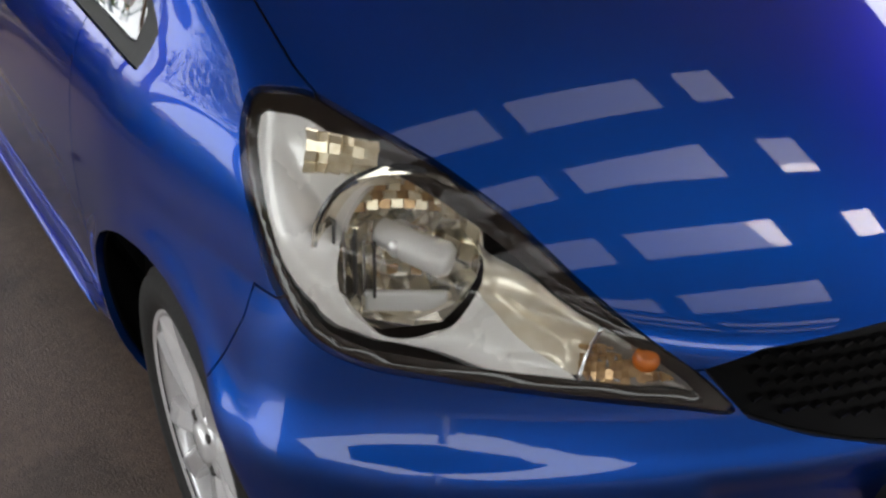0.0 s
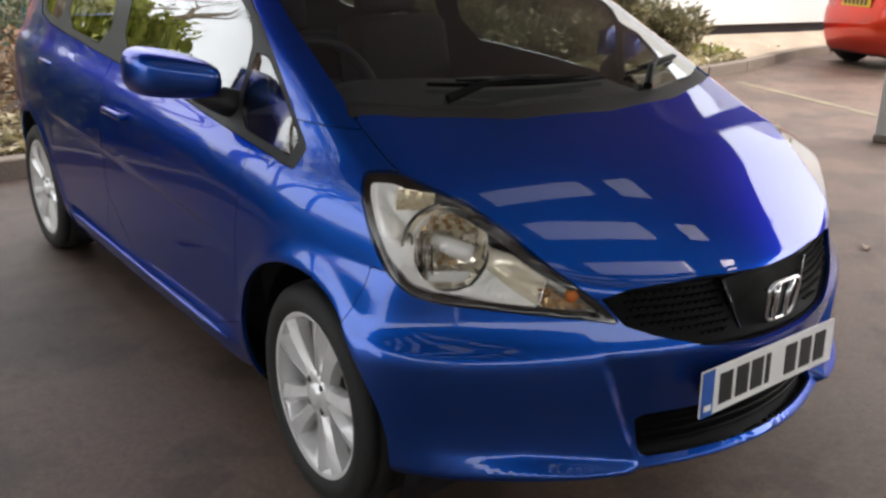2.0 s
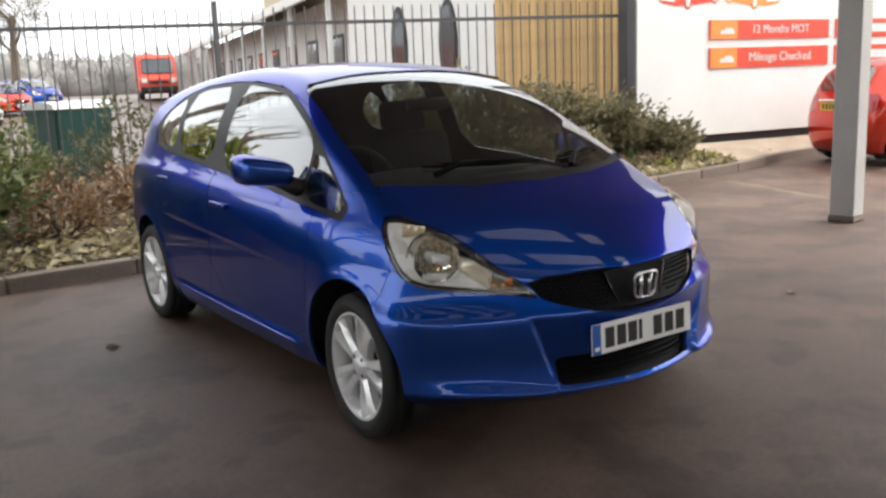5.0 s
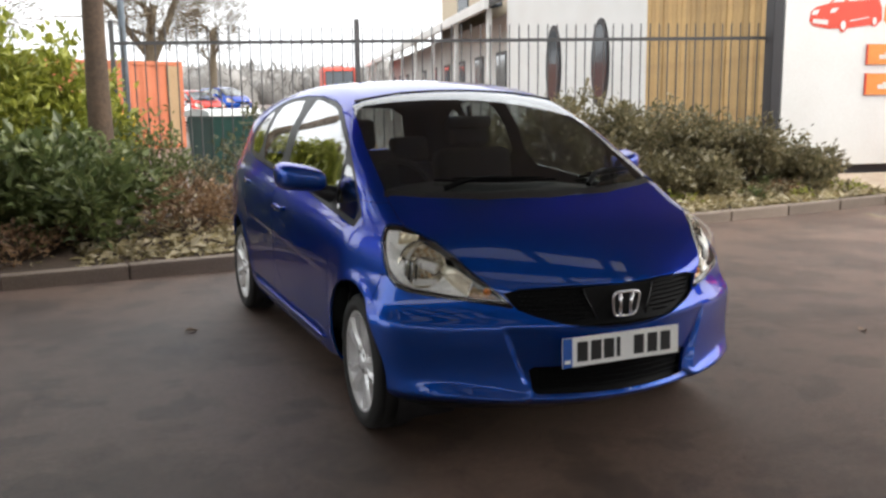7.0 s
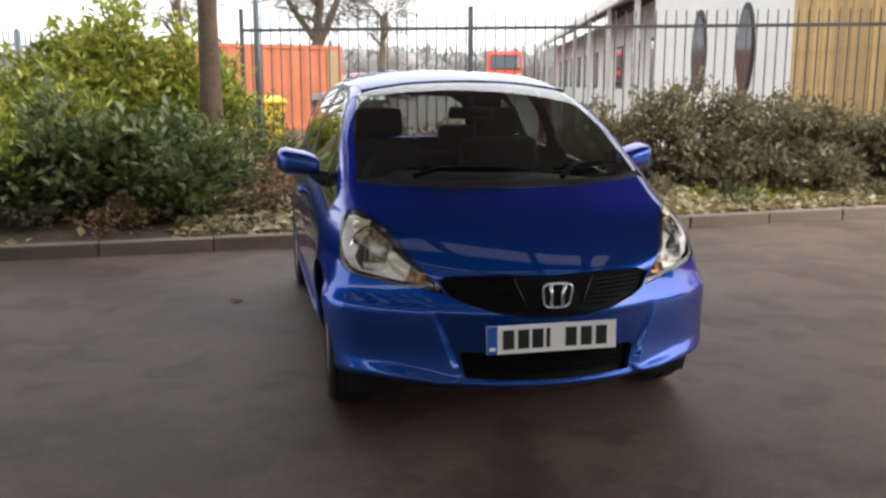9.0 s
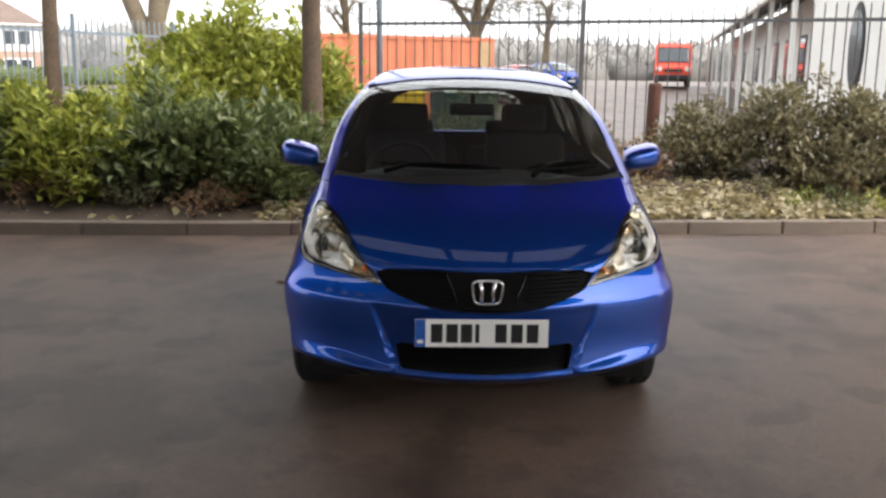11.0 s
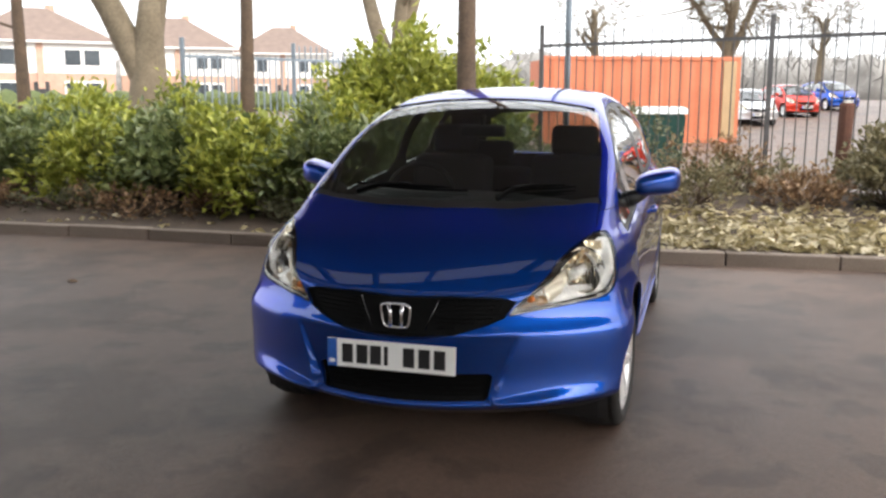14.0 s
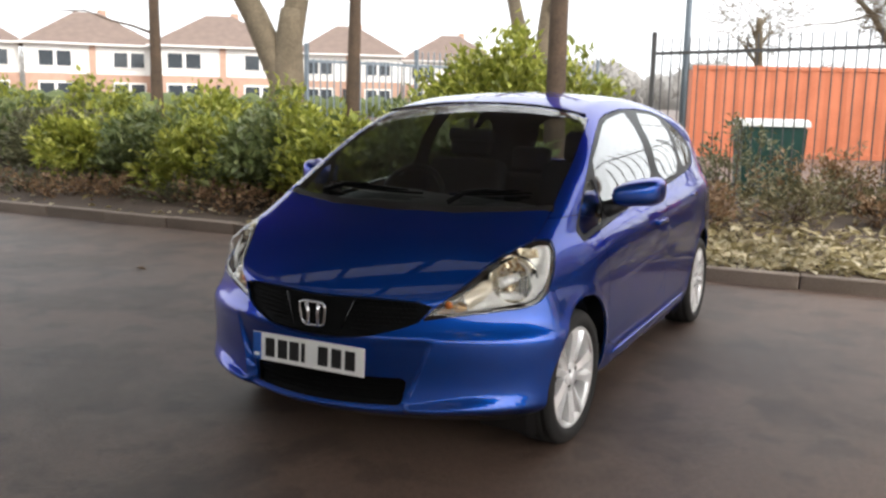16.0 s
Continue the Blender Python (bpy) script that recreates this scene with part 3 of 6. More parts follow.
    lathe(bm, [(-0.04, 0.016), (-0.01, 0.017), (0.004, 0.015), (0.012, 0.009), (0.014, 0.001)], 24, "z")
    bmesh.ops.transform(bm, matrix=m, verts=bm.verts)
    part("bulb_shield", bm, M["alloy"], lens, smooth=True)
    # bulb cover lying across the bowl
    bm = bmesh.new()
    tube(bm, [m @ Vector((s * 0.022, 0.010, -0.02)), m @ Vector((-s * 0.010, 0.000, 0.000)), m @ Vector((-s * 0.050, -0.014, 0.008)), m @ Vector((-s * 0.058, -0.017, 0.008))], [0.016, 0.019, 0.022, 0.016], 16)
    part("bulb_cover", bm, M["lamp_silver"], lens, smooth=True)
    for k in range(5):
        bm = bmesh.new()
        box(bm, (s * (0.072 - 0.011 * k), -0.014 - 0.004 * k, -0.004), (0.0035, 0.080 - 0.004 * k, 0.024), 0.001, m)
        part("reflector_rib", bm, M["chrome"] if k % 2 else M["steel_dark"], lens)
    # gold facets over and under the bulb, pale shelf along the bowl's floor
    for row, (yy, x0, x1) in enumerate(((0.064, -0.030, 0.036), (0.050, -0.046, 0.052), (0.036, -0.052, 0.060), (-0.030, -0.020, 0.030), (-0.044, -0.016, 0.026))):
        count = int((x1 - x0) / 0.0135)
        for k in range(count):
            xx = -s * (x0 + (x1 - x0) * (k + 0.5) / count)
            depth = -0.050 + 0.6 * (xx * xx + yy * yy) / 0.083
            bm = bmesh.new()
            box(bm, (0, 0, 0), (0.0125, 0.0125, 0.003), 0, m @ pose(xx, yy, min(depth, 0.004), random.uniform(-14, 14) - 20 * (yy > 0), random.uniform(-14, 14), 0))
            part("reflector_facet", bm, M["gold_facet"] if (k + row) % 2 else M["brown_facet"], lens)
    bm = bmesh.new()
    box(bm, (-s * 0.008, -0.068, 0.000), (0.095, 0.026, 0.010), 0.004, m)
    part("reflector_shelf", bm, M["lamp_silver"], lens)
    # faceted upper chamber and the indicator chamber by the tip
    for name, at, turn, wide, high, nu, nv in (("side_light", (s * 0.683, -0.222, 0.833), (s * 0.66, -0.60, 0.45), 0.068, 0.036, 6, 4), ("indicator_reflector", (s * 0.492, -0.503, 0.650), (s * 0.45, -0.85, 0.30), 0.105, 0.042, 13, 5)):
        mm = Matrix.Translation(at) @ Vector(turn).to_track_quat("Z", "Y").to_matrix().to_4x4()
        bm = bmesh.new()
        for i in range(nu):
            for j in range(nv):
                cx, cy = (i / (nu - 1) - 0.5) * wide, (j / (nv - 1) - 0.5) * high * (1 - 0.4 * i / nu)
                tilt = pose(cx, cy, random.uniform(-0.003, 0.003), random.uniform(-13, 13) + 16 * (j - 1.5), random.uniform(-13, 13) + 6 * (i - nu / 2), random.uniform(-8, 8))
                box(bm, (0, 0, 0), (wide / nu * 1.3, high / nv * 1.3, 0.004), 0, mm @ tilt)
        facets = part(name, bm, M["gold_facet"] if name == "side_light" else M["brown_facet"], lens, "small gold and brown facets")
        if name == "indicator_reflector":
            bm = bmesh.new()
            bmesh.ops.create_uvsphere(bm, u_segments=14, v_segments=10, radius=0.015)
            bmesh.ops.transform(bm, matrix=mm @ Matrix.Translation((-s * 0.012, 0.008, 0.008)), verts=bm.verts)
            part("indicator_bulb", bm, M["amber"], lens, "amber bulb", True)
    return lens


def add_front(car, grille, mouth):
    g = panel("grille", grille, M["grille_black"], car, "black grille with mesh", 0.02, -0.02)
    # mesh of the grille's side openings: short slanting bars
    for s in (-1, 1):
        bm = bmesh.new()
        for row in range(8):
            for k in range(14):
                x, z = 0.15 + 0.019 * k + 0.0095 * (row % 2), 0.545 + 0.016 * row
                low, high = 0.512 + 0.22 * max(x - 0.08, 0) + 0.018, 0.662
                if low < z < high and x < 0.385:
                    yy = on_skin(x, z) + 0.016
                    box(bm, (s * x, yy, z), (0.014, 0.006, 0.0045), 0)
        part("grille_mesh", bm, M["grille_black"], g, "black mesh")
    bm = bmesh.new()
    y = on_skin(0, 0.6)
    f = [bm.verts.new((x, y + 0.006 + 0.6 * x * x + (0.02 if z > 0.6 else 0), z)) for x, z in ((-0.10, 0.532), (0.10, 0.532), (0.155, 0.668), (-0.155, 0.668))]
    bm.faces.new(f)
    r = bmesh.ops.extrude_face_region(bm, geom=bm.faces[:])
    bmesh.ops.translate(bm, vec=(0, 0.02, 0), verts=[v for v in r["geom"] if isinstance(v, bmesh.types.BMVert)])
    bmesh.ops.recalc_face_normals(bm, faces=bm.faces)
    part("badge_panel", bm, M["grille_black"], g)
    for s in (-1, 1):
        bm = bmesh.new()
        tube(bm, [(s * 0.102, y + 0.006, 0.533), (s * 0.157, y + 0.034, 0.667)], 0.003, 6)
        part("badge_trim", bm, M["gloss_black"], g, smooth=True)
    # plain chrome badge: a rounded frame with two uprights
    bm = bmesh.new()
    loop = []
    for k in range(36):
        a = 2 * math.pi * k / 36
        cx, cz = (math.copysign(abs(t) ** 0.45, t) for t in (math.cos(a), math.sin(a)))
        loop.append((0.056 * cx * (1 + 0.10 * cz), y - 0.018 - 0.004 * cz, 0.606 + 0.047 * cz))
    tube(bm, loop + [loop[0]], 0.0055, 8, False)
    for s in (-1, 1):
        tube(bm, [(s * 0.023, y - 0.014, 0.562), (s * 0.021, y - 0.016, 0.606), (s * 0.029, y - 0.02, 0.65)], [0.0085, 0.0075, 0.0085], 8)
    part("badge", bm, M["chrome"], g, "plain chrome badge", True)
    inn = panel("lower_intake", mouth, M["grille_black"], car, "black lower air intake", 0.02, -0.03)
    for k in range(4):
        z = 0.292 + 0.022 * k
        bm = bmesh.new()
        xs = np.linspace(-0.32, 0.32, 17)
        tube(bm, [(x, on_skin(x, z) + 0.018, z) for x in xs], 0.004, 6)
        part("slat", bm, M["grille_black"], inn)
    # number plate with a plain dark bar in place of each character
    yp = -0.716
    plate = empty("number_plate")
    plate.parent, plate.matrix_local = car, pose(-0.020, yp, 0.446, -2)
    bm = bmesh.new()
    box(bm, (0.0, 0, 0), (0.52, 0.006, 0.111), 0.002)
    part("plate_board", bm, M["plate_white"], plate)
    bm = bmesh.new()
    box(bm, (-0.239, -0.0035, 0), (0.040, 0.002, 0.109))
    part("blue_band", bm, M["plate_blue"], plate, "blue band")
    bm = bmesh.new()
    box(bm, (-0.239, -0.0052, -0.033), (0.024, 0.0014, 0.014))
    part("band_mark", bm, M["plate_white"], plate)
    for x in (-0.175, -0.115, -0.059, -0.017, 0.075, 0.137, 0.198):
        bm = bmesh.new()
        w = 0.016 if abs(x + 0.017) < 0.01 else 0.045
        box(bm, (x, -0.004, 0), (w, 0.002, 0.074), 0.0005)
        part("bar", bm, M["ink"], plate)
    bm = bmesh.new()
    box(bm, (0, 0.03, 0), (0.40, 0.055, 0.05))
    part("plate_bracket", bm, M["black_plastic"], plate)


def build_car(name, paint, detail=1.0):
    car = empty(name)
    car["paint"] = paint
    P = M[paint]
    mesh = cast_body(int(190 * detail), int(120 * detail), int(36 * detail), int(420 * detail))
    arches = lambda x, y, z: np.maximum(np.minimum(np.hypot(y - AXLES[0], z - HUB), np.hypot(y - AXLES[1], z - HUB)) - ARCH, 0.45 - np.abs(x))
    mesh = clip(mesh, -arches(*mesh[0].T))
    shell = mesh
    cuts, glazed = {}, []
    for nm, g in (("windscreen", on_top(SCREEN, 0.85)), ("lamp_l", on_lamp(1)), ("lamp_r", on_lamp(-1)), ("quarter_glass", on_side(QUARTER)), ("front_glass", on_side(FRONT_GLASS)), ("rear_glass", on_side(REAR_GLASS)),
                  ("tail_glass", on_side(TAIL_GLASS)), ("back_glass", on_back(BACK_GLASS)), ("grille", on_front(GRILLE)), ("mouth", on_front(MOUTH))):
        cuts[nm], mesh = split(mesh, g, 0.001)
        glazed.append(g)
    for nm, g in (("under", lambda x, y, z: z - 0.195 - 0.034 * (y < -0.3)), ("cowl", on_top(COWL, 0.85, 0.25)), ("bonnet", on_top(BONNET, 0.655, 0.1)), ("frame", on_side(FRAME)),
                  ("tail_lamp", on_side(TAIL_LAMP, 0.45)), ("front_door", on_side(FRONT_DOOR)), ("rear_door", on_side(REAR_DOOR)), ("tailgate", on_back(TAILGATE)),
                  ("rear_bumper", lambda x, y, z: np.maximum(2.80 - y, z - 0.60)),
                  ("bumper", lambda x, y, z: np.maximum(y + 0.21 - 0.4 * np.maximum(0.66 - z, 0), z - 0.70)), ("fender", lambda x, y, z: np.maximum(y - 0.405, z - 0.95))):
        cuts[nm], mesh = split(mesh, g)
    # dark lining just inside the skin
    inner = shell
    for g in glazed:
        inner = clip(inner, -g(*inner[0].T) + 0.0)
    panel("lining", inner, M["interior"], car, "", 0, -0.016)
    panel("body_shell", mesh, P, car)
    panel("underbody", cuts["under"], M["black_plastic"], car)
    panel("bonnet", cuts["bonnet"], P, car)
    panel("front_bumper", cuts["bumper"], P, car)
    panel("rear_bumper", cuts["rear_bumper"], P, car)
    panel("tailgate", cuts["tailgate"], P, car)
    cowl = panel("cowl", cuts["cowl"], M["scuttle"], car, "black plastic scuttle", 0.012, -0.006)
    panel("windscreen", cuts["windscreen"], M["glass"], car, "tinted windscreen", 0.005)
    panel("rear_window", cuts["back_glass"], M["glass"], car, "", 0.005)
    for s in (-1, 1):
        half = lambda m: clip(m, -s * m[0][:, 0])
        panel("front_fender", half(cuts["fender"]), P, car)
        for dn, gl in (("front_door", ("front_glass", "quarter_glass")), ("rear_door", ("rear_glass", "tail_glass"))):
            door = panel(dn, half(cuts[dn]), P, car)
            for gn in gl:
                panel("side_window", half(cuts[gn]), M["side_glass"], door, "", 0.005, -0.004)
            bm = bmesh.new()
            y, z = (1.27, 0.812) if dn == "front_door" else (2.17, 0.880)
            w = float(PLAN_LINE(y) + SIDE_LINE(z))
            box(bm, (s * (w + 0.022), y, z), (0.016, 0.19, 0.026), 0.007)
            for e in (-0.085, 0.085):
                box(bm, (s * (w + 0.008), y + e, z), (0.04, 0.02, 0.022), 0.004)
            part("door_handle", bm, P, door, smooth=True)
        panel("window_surround", half(cuts["frame"]), M["trim_black"], car, "black window surround", 0.006, -0.003)
        panel("tail_lamp", half(cuts["tail_lamp"]), M["red_lens"], car, "red tail lamp")
        add_headlamp(car, cuts["lamp_l" if s > 0 else "lamp_r"], s)
        add_mirror(car, s)
        for y in AXLES:
            add_wheel(car, s * 0.722, y, s)
            bm = bmesh.new()
            a = np.linspace(-0.15 * math.pi, 1.15 * math.pi, 25)
            ring = [[bm.verts.new((s * x, y + r * math.cos(t), HUB + r * math.sin(t))) for t in a] for x, r in ((0.765, ARCH - 0.004), (0.73, ARCH + 0.005), (0.52, ARCH), (0.50, 0.02))]
            for r0, r1 in zip(ring, ring[1:]):
                for k in range(24):
                    bm.faces.new((r0[k], r0[k + 1], r1[k + 1], r1[k]))
            part("wheel_arch_liner", bm, M["black_plastic"], car)
    add_front(car, cuts["grille"], cuts["mouth"])
    add_interior(car)
    # wipers resting on the scuttle
    for x0, x1 in ((-0.45, 0.10), (0.22, 0.56)):
        bm = bmesh.new()
        pts = []
        for k in range(9):
            x = x0 + (x1 - x0) * k / 8
            y = -0.06 + 0.40 * x * x + 0.035
            pts.append((x, y, float(TOP_LINE(y)) - 0.13 * x * x + 0.012))
        tube(bm, pts, 0.0055, 6)
        tube(bm, [Vector(q) + Vector((0, -0.006, 0.012)) for q in pts[1:8]], [0.004, 0.006, 0.008, 0.009, 0.008, 0.006, 0.004], 6)
        tube(bm, [(x0 + 0.02, pts[0][1] - 0.06, pts[0][2] - 0.03), Vector(pts[2]) + Vector((0, -0.03, 0.012)), Vector(pts[4]) + Vector((0, -0.004, 0.02))], [0.013, 0.010, 0.007], 8)
        part("wiper", bm, M["grille_black"], car)
    # thin round tube added along the sills to catch a bright line of sky
    for s in (-1, 1):
        bm = bmesh.new()
        tube(bm, [(s * (float(PLAN_LINE(y) + SIDE_LINE(0.27)) + 0.014), y, 0.272 + 0.01 * y) for y in np.linspace(0.50, 2.04, 24)], [0.001, 0.004] + [0.006] * 20 + [0.004, 0.001], 8)
        part("sill_lip", bm, P, car, smooth=True)
    # black seal along the top of the windscreen
    bm = bmesh.new()
    pts = []
    for x in np.linspace(-0.55, 0.55, 23):
        y = 0.840 - 0.035 * max(abs(x) - 0.3, 0) / 0.25
        pts.append((x, y, float(TOP_LINE(y)) - 0.13 * x * x + 0.001))
    tube(bm, pts, 0.0055, 6)
    part("windscreen_seal", bm, M["rubber"], car)
    return car


car = tagged(build_car("hatchback_car", "blue"), "metallic blue five-door hatchback parked on tarmac, clean and glossy", "car")


# ---- setting: yard, kerb, planted bed ----
M.update({
    "kerb": mat("concrete_kerb", (0.23, 0.183, 0.145), (0.14, 0.108, 0.085), rough=0.85, scale=3, fine=60, bump=0.5, rand=0.15),
    "soil": mat("soil", (0.085, 0.058, 0.040), (0.045, 0.032, 0.024), rough=0.95, scale=3, fine=30, bump=1.0),
    "line": mat("worn_yellow_line", (0.26, 0.21, 0.12), (0.12, 0.10, 0.08), rough=0.75, scale=5, fine=45, bump=0.2),
    "bark": mat("bark", (0.115, 0.075, 0.048), (0.055, 0.037, 0.025), rough=0.9, scale=5, fine=28, bump=1.0),
    "bark_pale": mat("pale_bark", (0.19, 0.15, 0.10), (0.10, 0.078, 0.05), rough=0.9, scale=3, fine=18, bump=0.8),
    "rail": mat("black_railing", (0.085, 0.083, 0.086), (0.055, 0.052, 0.050), rough=0.5, fine=90, bump=0.1),
    "rail_blue": mat("grey_blue_railing", (0.20, 0.24, 0.28), (0.14, 0.17, 0.20), rough=0.5, fine=60, bump=0.1),
    "white_wall": mat("white_render", (0.78, 0.77, 0.74), (0.70, 0.68, 0.64), rough=0.8, scale=1.2, fine=40, bump=0.15),
    "cream_wall": mat("cream_render", (0.62, 0.52, 0.38), (0.52, 0.43, 0.31), rough=0.85, scale=1.0, fine=30),
    "brick": mat("red_brick", (0.50, 0.33, 0.25), (0.38, 0.23, 0.17), rough=0.9, scale=2, fine=25),
    "timber": mat("ochre_timber", (0.55, 0.36, 0.15), (0.40, 0.25, 0.10), rough=0.7, scale=3, fine=40, rand=0.22),
    "dark_frame": mat("dark_frame", (0.03, 0.028, 0.03), rough=0.5),
    "roof_tile": mat("brown_roof_tiles", (0.20, 0.145, 0.12), (0.13, 0.095, 0.08), rough=0.9, scale=2, fine=20, bump=0.5),
    "unseen_wall": mat("dark_grey_screen", (0.085, 0.08, 0.078), (0.06, 0.057, 0.055), rough=0.85, scale=1.2, fine=30),
    "slate": mat("grey_roof", (0.16, 0.15, 0.15), (0.10, 0.095, 0.095), rough=0.8, scale=2, fine=20),
    "sign_red": mat("sign_red", (0.72, 0.075, 0.035), (0.66, 0.06, 0.03), rough=0.4, bump=0),
    "sign_orange": mat("sign_orange", (0.80, 0.30, 0.06), (0.74, 0.24, 0.045), rough=0.4, bump=0),
    "sign_white": mat("sign_white", (0.8, 0.78, 0.75), rough=0.4, bump=0),
    "container": mat("orange_container", (0.56, 0.175, 0.085), (0.44, 0.13, 0.06), rough=0.6, scale=1.5, fine=20),
    "container_door": mat("tan_container_door", (0.42, 0.28, 0.15), rough=0.6, scale=1.5, fine=20),
    "bin_green": mat("green_bin", (0.010, 0.055, 0.045), rough=0.45, scale=3),
    "bin_lid": mat("pale_bin_lid", (0.62, 0.65, 0.63), rough=0.5, scale=3),
    "yellow": mat("yellow_plastic", (0.75, 0.48, 0.02), rough=0.5, bump=0.05),
    "window_dark": mat("dark_window", (0.05, 0.06, 0.07), rough=0.08, bump=0, coat=0.4),
    "rust": mat("rusty_post", (0.12, 0.05, 0.03), (0.07, 0.03, 0.022), rough=0.9, fine=30, bump=0.6),
    "steel_paint": mat("grey_painted_steel", (0.50, 0.49, 0.47), (0.42, 0.41, 0.39), rough=0.5, scale=3, fine=50, bump=0.1),
    "sheet": mat("roof_sheet", (0.24, 0.23, 0.235), (0.19, 0.185, 0.19), rough=0.6, scale=1, fine=30),
    "rooflight": glass_mat("rooflight", (0.52, 0.51, 0.51), 0.6),
    "hedge_far": mat("far_hedge", (0.09, 0.11, 0.035), (0.05, 0.065, 0.022), rough=0.9, scale=1.5, fine=9, bump=1.0),
})


def asphalt():
    m = mat("asphalt", (0.163, 0.107, 0.079), (0.095, 0.061, 0.0445), rough=0.50, scale=0.7, fine=220, bump=0.55)
    nd, lk = m.node_tree.nodes, m.node_tree.links
    tc = nd.new("ShaderNodeTexCoord")
    v = nd.new("ShaderNodeTexNoise")
    v.inputs["Scale"].default_value, v.inputs["Detail"].default_value = 2.6, 8
    r = nd.new("ShaderNodeValToRGB")
    r.color_ramp.elements[0].position, r.color_ramp.elements[1].position = 0.40, 0.455
    r.color_ramp.elements[0].color, r.color_ramp.elements[1].color = (0.5, 0.5, 0.5, 1), (1, 1, 1, 1)
    mx = nd.new("ShaderNodeMix")
    mx.data_type, mx.blend_type = "RGBA", "MULTIPLY"
    mx.inputs["Factor"].default_value = 0.6
    p = nd["Principled BSDF"]
    src = p.inputs["Base Color"].links[0].from_socket
    lk.new(tc.outputs["Object"], v.inputs["Vector"])
    lk.new(v.outputs[0], r.inputs[0])
    lk.new(src, mx.inputs["A"])
    lk.new(r.outputs[0], mx.inputs["B"])
    # broad damp and oily patches
    w = nd.new("ShaderNodeTexNoise")
    w.inputs["Scale"].default_value, w.inputs["Detail"].default_value, w.inputs["Roughness"].default_value = 0.9, 9, 0.62
    wr = nd.new("ShaderNodeValToRGB")
    wr.color_ramp.elements[0].position, wr.color_ramp.elements[1].position = 0.43, 0.53
    wr.color_ramp.elements[0].color, wr.color_ramp.elements[1].color = (0.50, 0.47, 0.45, 1), (1, 1, 1, 1)
    my = nd.new("ShaderNodeMix")
    my.data_type, my.blend_type = "RGBA", "MULTIPLY"
    my.inputs["Factor"].default_value = 0.75
    lk.new(tc.outputs["Object"], w.inputs["Vector"])
    lk.new(w.outputs[0], wr.inputs[0])
    lk.new(mx.outputs["Result"], my.inputs["A"])
    lk.new(wr.outputs[0], my.inputs["B"])
    # pale and dark stones of the aggregate
    g = nd.new("ShaderNodeTexVoronoi")
    g.inputs["Scale"].default_value = 85
    gr = nd.new("ShaderNodeMapRange")
    gr.inputs["To Min"].default_value, gr.inputs["To Max"].default_value = 0.82, 1.18
    hv = nd.new("ShaderNodeHueSaturation")
    lk.new(tc.outputs["Object"], g.inputs["Vector"])
    sep = nd.new("ShaderNodeSeparateColor")
    lk.new(g.outputs["Color"], sep.inputs[0])
    lk.new(sep.outputs[0], gr.inputs["Value"])
    lk.new(gr.outputs[0], hv.inputs["Value"])
    lk.new(my.outputs["Result"], hv.inputs["Color"])
    lk.new(hv.outputs[0], p.inputs["Base Color"])
    return m


M["asphalt"] = asphalt()


def ground_height(y):
    return float(np.interp(y, (30, 50), (0, 0.9)))


ys_ = [-400, -40, 0, 8, 14, 20, 30, 40, 50, 100, 900]
bm = bmesh.new()
rows_ = [[bm.verts.new((x, y, ground_height(y))) for x in (-700, -60, 0, 60, 700)] for y in ys_]
for a, b in zip(rows_, rows_[1:]):
    for k in range(4):
        bm.faces.new((a[k], a[k + 1], b[k + 1], b[k]))
tagged(part("ground", bm, M["asphalt"]), "worn dark brown-grey tarmac yard with stains", "ground", kind="structure")

KERB_LINE = curve((-30, -8, -4.5, -2, 1.5, 5, 7.4, 10, 14, 20), (2.4, 3.66, 3.77, 3.84, 4.06, 4.34, 4.60, 5.12, 4.62, 3.6))


def bed_height(x, y):
    d = y - float(KERB_LINE(x))
    return 0.085 + 0.27 * min(max(d / 2.2, 0), 1) + 0.02 * noise.noise((x * 1.3, y * 1.3, 0))


bm = bmesh.new()
xs_ = np.linspace(-26, 18, 120)
rows_ = []
for k in range(22):
    w = (k / 21) ** 1.4
    rows_.append([])
    for x in xs_:
        y0 = float(KERB_LINE(x)) + 0.06
        y = y0 + w * (float(np.interp(x, (-8, -6, -1.5, 7.5), (6.0, 5.6, 4.9, 2.2))))
        rows_[-1].append(bm.verts.new((x, y, bed_height(x, y) * (1 if k < 20 else 0.4) - (0.3 if k == 21 else 0))))
for a, b in zip(rows_, rows_[1:]):
    for k in range(len(xs_) - 1):
        bm.faces.new((a[k], a[k + 1], b[k + 1], b[k]))
tagged(part("planted_bed", bm, M["soil"], smooth=True), "bare brown soil of a raised planted bed", "ground", kind="structure")

kerb = tagged(empty("kerb"), "weathered concrete kerb stones along the bed", "kerb", kind="structure")
bm = bmesh.new()
box(bm, (0, 0, 0), (0.905, 0.13, 0.30), 0.012)
stone = bpy.data.meshes.new("kerb_stone")
bm.to_mesh(stone)
bm.free()
stone.materials.append(M["kerb"])
x = -22.0
while x < 16:
    y = float(KERB_LINE(x))
    dy = float(KERB_LINE(x + 0.45)) - float(KERB_LINE(x - 0.45))
    a = math.atan2(dy, 0.9)
    o = link("kerb_stone", stone, None, kerb)
    o.matrix_local = pose(x, y + 0.065 + random.uniform(-0.004, 0.004), -0.033 + random.uniform(-0.004, 0.004), 0, 0, math.degrees(a) + random.uniform(-0.3, 0.3))
    x += 0.915 * math.cos(a)

